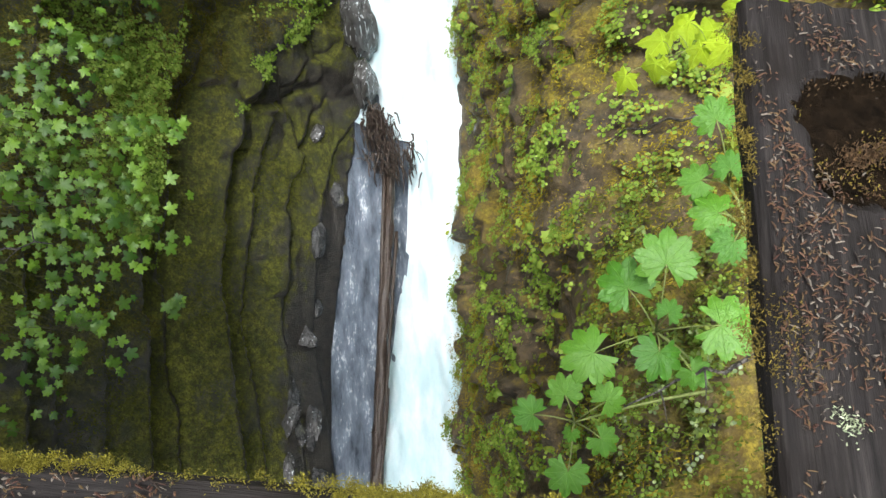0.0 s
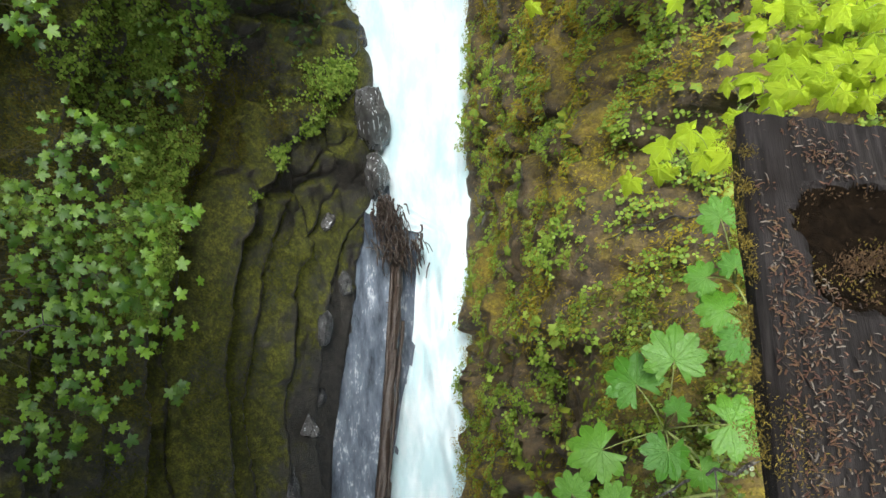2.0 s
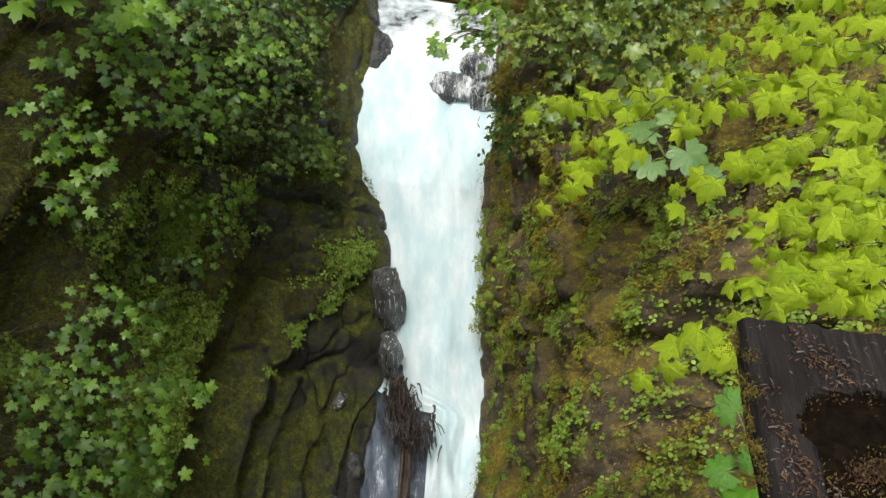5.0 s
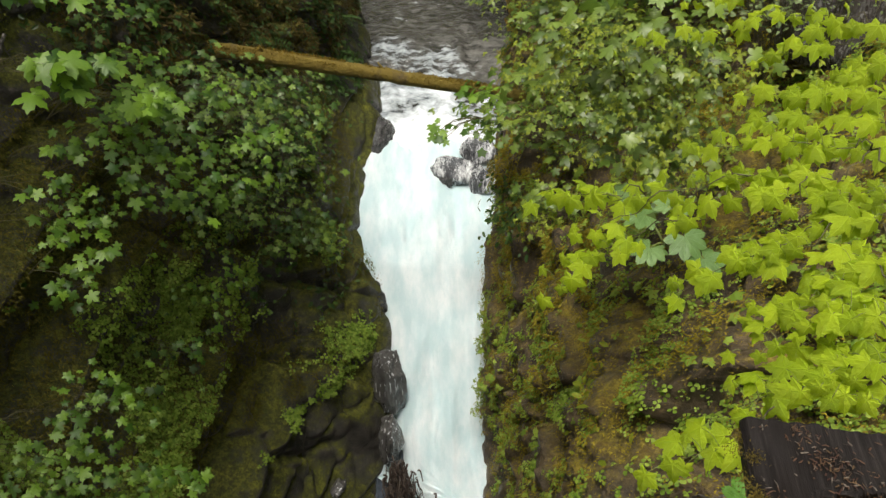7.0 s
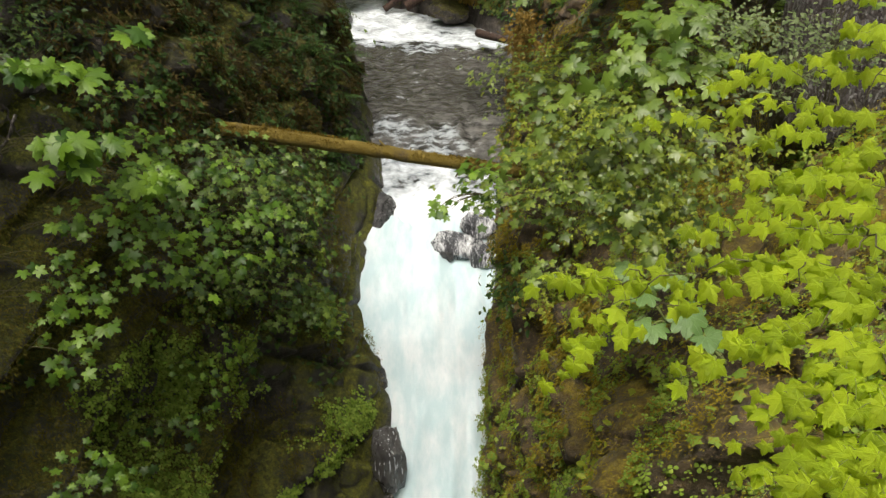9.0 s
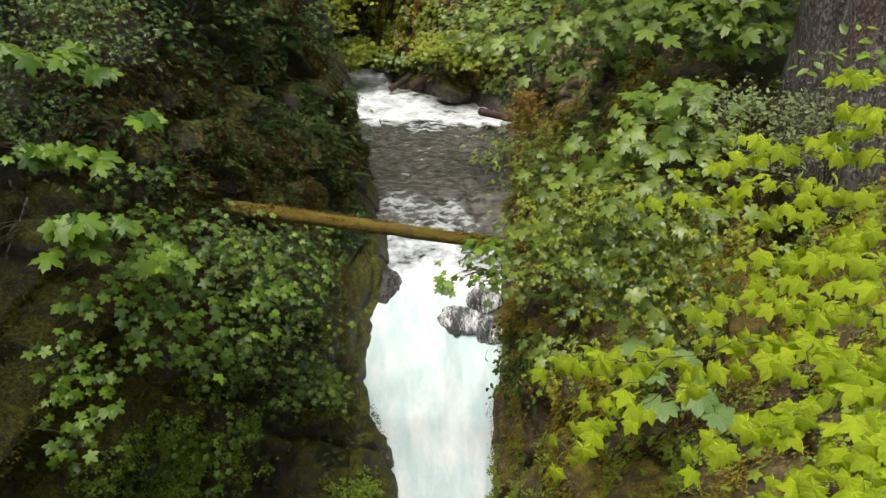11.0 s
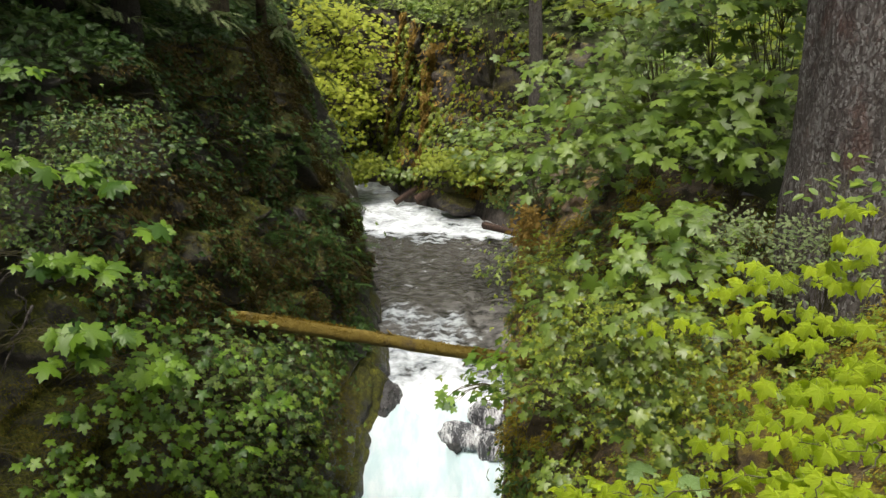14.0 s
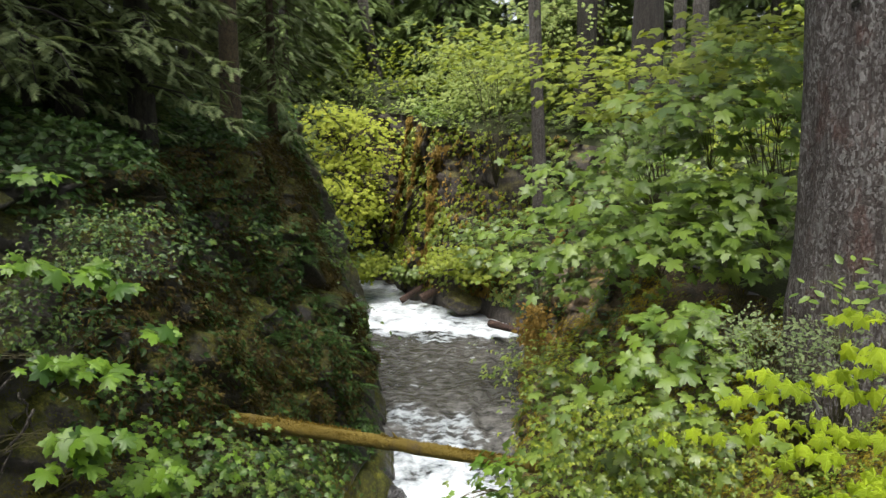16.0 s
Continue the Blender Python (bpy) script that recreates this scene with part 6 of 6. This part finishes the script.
for k, (p, r, n) in enumerate((
        ((-2.73, 11.82, 13.88), (0.9, 0.9, 0.8), 420), ((-2.62, 11.93, 11.93), (0.7, 0.8, 0.8), 360), ((-3.31, 11.13, 12.94), (0.8, 0.8, 0.6), 220),
        ((-5.98, 12.59, 18.70), (1.3, 1.2, 0.8), 110), ((-4.92, 13.43, 17.59), (1.0, 0.9, 0.9), 90), ((-3.61, 11.31, 14.71), (0.9, 0.9, 0.6), 360),
        ((-2.69, 12.95, 14.05), (0.8, 0.8, 0.5), 320), ((-2.84, 20.11, 14.67), (0.9, 0.9, 1.0), 300), ((-3.15, 21.54, 16.80), (0.8, 0.9, 1.0), 260),
        ((-4.71, 17.22, 17.70), (1.1, 1.0, 0.7), 200), ((-4.83, 9.28, 11.41), (1.0, 0.8, 0.8), 60), ((-2.62, 12.76, 11.46), (0.65, 0.8, 0.7), 300))):
    shrub("wall_shrub", p, r, int(n * 0.75), 0.14, PALM_FAR, LEAF_MID, THICK, 340 + k, np.array(p) + [-0.9, 0.3, -0.5], 24, 0.6, (0.3, -0.4, 0.9), group="shrubs on the left wall", kinds=((PALM5, LEAF_MID, 1.0), (PALM5, LEAF_SHRUB, 1.1), (TRIO, LEAF_MID, 0.8)))
ferns("sword_fern", -1, [(17.5, 15.2), (18.2, 14.6), (19.0, 15.8), (19.6, 14.2), (20.5, 15.4), (21.2, 14.0), (18.6, 17.0), (20.0, 17.4), (16.4, 15.6), (22.4, 15.0), (17.0, 17.2), (21.6, 16.6), (15.6, 14.2), (19.2, 13.4)],
      0.75, "sword fern hanging from the shaded wall", 360)

# ---- conifers on the left rim ----
DARK_TREE = "dark shaded conifer with drooping boughs on the rim"
conifer((-5.41, 19.25, 19.37), 14, 0.30, 401, NEEDLE, BARK_BROWN, DARK_TREE, 0.56, 0.42, 17, 0.45, (0.01, 0.0), 0.42, 15)
conifer((-5.05, 22.43, 19.27), 13, 0.16, 402, NEEDLE, BARK_BROWN, DARK_TREE, 0.2, 0.19, 24, 0.9, (0, 0), 0.42, 15)
conifer((-6.27, 15.77, 18.96), 20, 0.3, 403, NEEDLE, BARK_DARK, DARK_TREE, 0.10, 0.14, 34, 0.35, (0, 0), 0.42, 15)
conifer((-7.51, 15.24, 19.34), 20, 0.28, 404, NEEDLE, BARK_DARK, DARK_TREE, 0.10, 0.14, 34, 0.35, (0, 0), 0.42, 15)
conifer((-7.82, 12.79, 19.44), 22, 0.3, 405, NEEDLE, BARK_DARK, DARK_TREE, 0.10, 0.14, 34, 0.35, (0, 0), 0.42, 15)
conifer((-7.94, 23.70, 19.84), 14, 0.3, 406, NEEDLE, BARK_DARK, DARK_TREE, 0.05, 0.3, 24, 0.35, (0, 0), 0.5, 16)
conifer((-10.57, 23.75, 20.18), 24, 0.3, 407, NEEDLE, BARK_DARK, DARK_TREE, 0.05, 0.2, 30, 0.35, (0, 0), 0.5, 16)
conifer((-12.46, 22.81, 20.67), 24, 0.3, 408, NEEDLE, BARK_DARK, DARK_TREE, 0.05, 0.2, 30, 0.35, (0, 0), 0.5, 16)

# ---- beyond the bend ----
FAR_BUSH = "yellow-green bushes hanging over the far river bank"
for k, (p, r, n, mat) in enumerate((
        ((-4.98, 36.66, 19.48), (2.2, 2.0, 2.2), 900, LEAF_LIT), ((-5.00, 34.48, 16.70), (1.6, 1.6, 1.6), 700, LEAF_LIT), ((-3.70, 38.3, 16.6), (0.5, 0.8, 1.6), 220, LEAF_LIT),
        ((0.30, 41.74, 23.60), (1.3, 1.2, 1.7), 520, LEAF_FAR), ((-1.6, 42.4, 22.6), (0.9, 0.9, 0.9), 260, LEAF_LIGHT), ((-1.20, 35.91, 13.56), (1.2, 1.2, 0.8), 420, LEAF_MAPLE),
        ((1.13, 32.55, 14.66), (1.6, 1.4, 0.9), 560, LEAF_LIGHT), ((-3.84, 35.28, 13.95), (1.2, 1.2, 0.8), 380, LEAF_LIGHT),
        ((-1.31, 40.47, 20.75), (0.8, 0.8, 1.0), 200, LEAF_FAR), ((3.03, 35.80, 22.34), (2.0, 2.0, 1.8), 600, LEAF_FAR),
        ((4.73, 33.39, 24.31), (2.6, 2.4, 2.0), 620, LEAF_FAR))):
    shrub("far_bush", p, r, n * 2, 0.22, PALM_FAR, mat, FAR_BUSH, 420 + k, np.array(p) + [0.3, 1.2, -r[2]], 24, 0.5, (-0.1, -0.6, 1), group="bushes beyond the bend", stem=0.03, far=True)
FAR_TREE = "tall grey-brown trunk in the distant forest"
bare_trunk((-3.61, 45.76, 22.99), 22, 0.36, 440, BARK_FAR, FAR_TREE, (-0.18, 0.0), 0.15)
bare_trunk((-1.37, 51.91, 22.65), 24, 0.32, 441, BARK_FAR, FAR_TREE, (0.0, 0.0), 0.15)
bare_trunk((3.93, 29.68, 18.05), 22, 0.27, 442, BARK_FAR, FAR_TREE, (-0.05, 0.0), 0.15)
bare_trunk((5.87, 31.39, 22.05), 24, 0.42, 443, BARK_DARK, FAR_TREE, (0.0, 0.0), 0.15)
bare_trunk((6.68, 25.05, 22.00), 24, 0.5, 444, BARK_DARK, FAR_TREE, (0.0, 0.0), 0.15)
bare_trunk((8.79, 28.61, 22.08), 24, 0.25, 445, BARK_FAR, FAR_TREE, (0.0, 0.0), 0.15)
bare_trunk((7.59, 22.71, 21.65), 24, 0.24, 446, BARK_FAR, FAR_TREE, (0.0, 0.0), 0.15)
LIT_TREE = "distant conifer with light green boughs"
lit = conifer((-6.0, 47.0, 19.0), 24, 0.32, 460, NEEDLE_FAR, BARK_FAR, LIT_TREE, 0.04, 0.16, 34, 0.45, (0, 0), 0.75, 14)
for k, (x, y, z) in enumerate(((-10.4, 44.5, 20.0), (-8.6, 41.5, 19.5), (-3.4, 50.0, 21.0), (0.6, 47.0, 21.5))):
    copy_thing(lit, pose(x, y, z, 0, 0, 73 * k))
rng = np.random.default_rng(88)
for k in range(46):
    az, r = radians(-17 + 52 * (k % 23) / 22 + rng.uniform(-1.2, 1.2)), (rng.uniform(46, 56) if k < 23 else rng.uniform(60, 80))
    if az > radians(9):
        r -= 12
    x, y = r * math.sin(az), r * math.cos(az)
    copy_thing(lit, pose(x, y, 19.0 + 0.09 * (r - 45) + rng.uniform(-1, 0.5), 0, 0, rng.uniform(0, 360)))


def understory(name, side, y0, y1, out0, out1, n, size, template, material, label, seed, high=0.9, lumps=0.0):
    """Low leafy growth over the forest floor. lumps: how far it gathers into separate bushes."""
    rng = np.random.default_rng(seed)
    y, out = rng.uniform(y0, y1, n), out0 + (out1 - out0) * rng.uniform(0, 1, n) ** 1.4
    rim = (rim_left if side < 0 else rim_right)(y)
    x = wall_point(side, y, rim)[:, 0] + side * out
    flat = np.stack([x, y, 0 * x], -1)
    bush = np.clip(0.5 + 1.3 * soft_noise(flat, 0.55, seed + 3), 0.0, 1.6)
    rise = 0.6 + 0.4 * soft_noise(flat, 0.7, seed)
    z = floor_z(side, out, y, rim) + high * rng.uniform(0, 1, n) ** (1 - 0.4 * lumps) * ((1 - lumps) * rise + lumps * bush * 1.5)
    p = np.stack([x, y, z], -1)[rng.uniform(0, 1, n) < 1 - lumps + lumps * bush]
    v, f = spread_leaves(template, p, np.array([-0.2 * side, -0.3, 1.0]) + rng.normal(0, 0.35, p.shape), size * rng.uniform(0.6, 1.3, len(p)), rng)
    tagged(new(name, mesh_of(name, v, f, material)), label, "undergrowth", kind="stuff")


understory("undergrowth", 1, 5, 44, 0.0, 14, 9000, 0.24, PALM_FAR, LEAF_MAPLE, "leafy green undergrowth on the slope above the gorge", 501, 1.2)
understory("undergrowth", 1, 12, 44, 2, 22, 11000, 0.25, PALM_FAR, LEAF_LIGHT, "light green undergrowth between the trunks", 502, 1.7, 0.9)
understory("undergrowth", 1, 33, 46, -0.3, 5, 5000, 0.22, PALM_FAR, LEAF_FAR, "bushes on top of the far cliff, haze mixed into their green", 505, 1.2, 0.9)
understory("undergrowth", -1, 6, 20, -0.1, 3.0, 3200, 0.16, PALM_FAR, LEAF_SHRUB, "green undergrowth along the rim", 504, 0.5)
understory("undergrowth", -1, 4, 44, 0.0, 14, 9000, 0.22, OVATE, LEAF_FERN, "dark undergrowth on the forest floor", 503, 0.9)


def hill_growth():
    rng = np.random.default_rng(511)
    n = 26000
    x, y = rng.uniform(-45, 45, n), 45.5 + 50 * rng.uniform(0, 1, n) ** 1.5
    z = 15 + np.clip(y - 45, 0, 60) * 0.16 + np.clip(np.abs(x) - 5, 0, 40) * 0.15 + rng.uniform(0, 3.6, n)
    p = np.stack([x, y, z], -1)
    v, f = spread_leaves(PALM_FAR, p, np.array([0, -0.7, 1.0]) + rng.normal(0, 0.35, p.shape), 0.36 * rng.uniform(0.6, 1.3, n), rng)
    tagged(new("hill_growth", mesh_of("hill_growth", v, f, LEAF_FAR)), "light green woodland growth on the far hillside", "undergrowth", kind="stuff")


hill_growth()

def moss_column(y, z0, z1, width, n, size, seed):
    """Shaggy moss hanging down the cliff in one upright strip."""
    rng = np.random.default_rng(seed)
    z = rng.uniform(z0, z1, n)
    yy = y + width * (0.35 + 0.65 * (0.5 + 0.5 * np.sin(z * 2.1 + seed))) * rng.normal(0, 0.5, n) + 0.12 * np.sin(z * 1.3 + seed)
    p = wall_point(1, yy, z)
    nrm = wall_normal(1, yy, z)
    p = p + nrm * rng.uniform(0.02, 0.30, (n, 1))
    v, f = spread_leaves(OVATE, p, nrm + rng.normal(0, 0.4, p.shape), size * rng.uniform(0.5, 1.3, n), rng, np.array([0, 0, -1.0]) + rng.normal(0, 0.25, p.shape))
    tagged(new("moss_column", mesh_of("moss_column", v, f, LEAF_MOSS)), "brown and golden moss hanging down the cliff", "moss", "moss columns", kind="stuff")


for k, (y, z0, z1, w, n, size) in enumerate(((38.5, 14.6, 21.0, 0.34, 1500, 0.24), (35.0, 14.0, 19.6, 0.26, 1100, 0.22), (36.6, 17.0, 20.6, 0.25, 500, 0.22), (32.6, 13.0, 14.6, 0.5, 500, 0.2),
                                             (29.8, 15.5, 17.6, 0.35, 350, 0.2), (20.6, 12.6, 15.4, 0.16, 700, 0.12), (17.2, 13.0, 16.0, 0.14, 600, 0.10), (23.5, 12.4, 15.0, 0.2, 500, 0.14))):
    moss_column(y, z0, z1, w, n, size, 530 + k)
shrub("moss_drape", (2.58, 20.60, 14.5), (0.24, 0.24, 0.9), 700, 0.13, OVATE, LEAF_MOSS, "brown and golden moss wrapped round the broken stump", 540, (2.60, 20.75, 15.25), 30, 1.0, (0, -1, 0.25), category="moss", far=True)

# ---- unseen conifers added beside and behind the bridge to shade the gorge ----
shade_tree = conifer((-13.0, 8.0, 20.0), 24, 0.35, 601, NEEDLE, BARK_DARK, "tall dark conifer added out of view to shade the gorge", 0.2, 0.2, 30, 0.4, (0, 0), 0.42, 18)
for k, (x, y, z) in enumerate(((-6.5, 0.2, 19.1), (-6.6, -2.8, 19.0), (-9.4, 8.8, 19.6), (-11.6, 6.6, 19.7), (-12.5, 14.0, 20.5), (-9.0, -4.0, 19.4), (-14.5, 7.0, 20.5), (11.5, -2.5, 18.5), (10.5, 8.0, 19.5), (11.0, 14.0, 20.0),
                              (8.5, -6.0, 18.2), (2.5, -16.0, 18.5), (-4.5, -17.0, 18.5), (-13.0, -12.0, 19.5), (13.0, -12.0, 19.5), (14.0, 3.0, 20.0))):
    copy_thing(shade_tree, pose(x, y, z, 0, 0, 47 * k))

# young hemlocks that fill the dark wood on the left rim
young = conifer((-8.0, 14.5, 20.0), 9, 0.12, 621, NEEDLE, BARK_DARK, "young hemlock with low drooping boughs in the shade", 0.03, 0.26, 30, 0.4, (0, 0), 0.32, 24)
for k, p in enumerate(((-8.95, 16.76, 20.01), (-7.78, 19.49, 20.72), (-7.32, 25.98, 20.77), (-10.45, 21.56, 21.41), (-10.87, 19.05, 21.65), (-9.27, 26.32, 22.28),
                       (-11.59, 27.44, 23.54), (-14.70, 28.14, 24.03), (-10.02, 34.29, 24.43))):
    copy_thing(young, pose(p[0], p[1], p[2] - 3.0, 0, 0, 61 * k))


# dead twigs caught on the walls
def dead_twig(a, b, r, seed, label):
    rng = np.random.default_rng(seed)
    a, b = np.array(a), np.array(b)
    bag = Bag()
    pts = bend(0 * a, b - a, 0.06, 9, 0.02, rng)
    bag.add(*tube(pts, np.linspace(r, r * 0.4, 9), 6, 0.1, seed))
    thing = new("dead_twig", bag.mesh("dead_twig", BARK_FAR, True))
    thing.location = a
    for k in (3, 5, 6):
        s = Bag()
        s.add(*tube(bend(pts[k], pts[k] + rng.normal(0, 0.12, 3) + (b - a) * 0.1, 0.02, 4), np.linspace(r * 0.5, r * 0.2, 4), 5))
        under(new("side_twig", s.mesh("side_twig", BARK_FAR, True)), thing)
    tagged(thing, label, "twig")


dead_twig((1.98, 3.04, 15.60), (1.77, 4.02, 13.90), 0.012, 5, "thin pale dead twig crossing the mossy wall")
dead_twig((-4.39, 3.71, 12.93), (-3.74, 3.92, 12.79), 0.016, 6, "bare grey twig among maple leaves")
dead_twig((-5.33, 8.53, 16.99), (-4.93, 9.25, 17.40), 0.02, 7, "bare forked brown branch on the shaded wall")
dead_twig((-4.70, 8.19, 16.91), (-5.08, 7.96, 16.04), 0.022, 9, "curved bare brown root hanging from the dark wall")
dead_twig((-4.85, 8.18, 17.12), (-4.73, 8.27, 16.52), 0.014, 10, "bare brown root below the maple leaves")
dead_twig((1.94, 1.35, 15.57), (1.28, 1.25, 14.98), 0.014, 8, "dark mossy twig under the broad leaves")
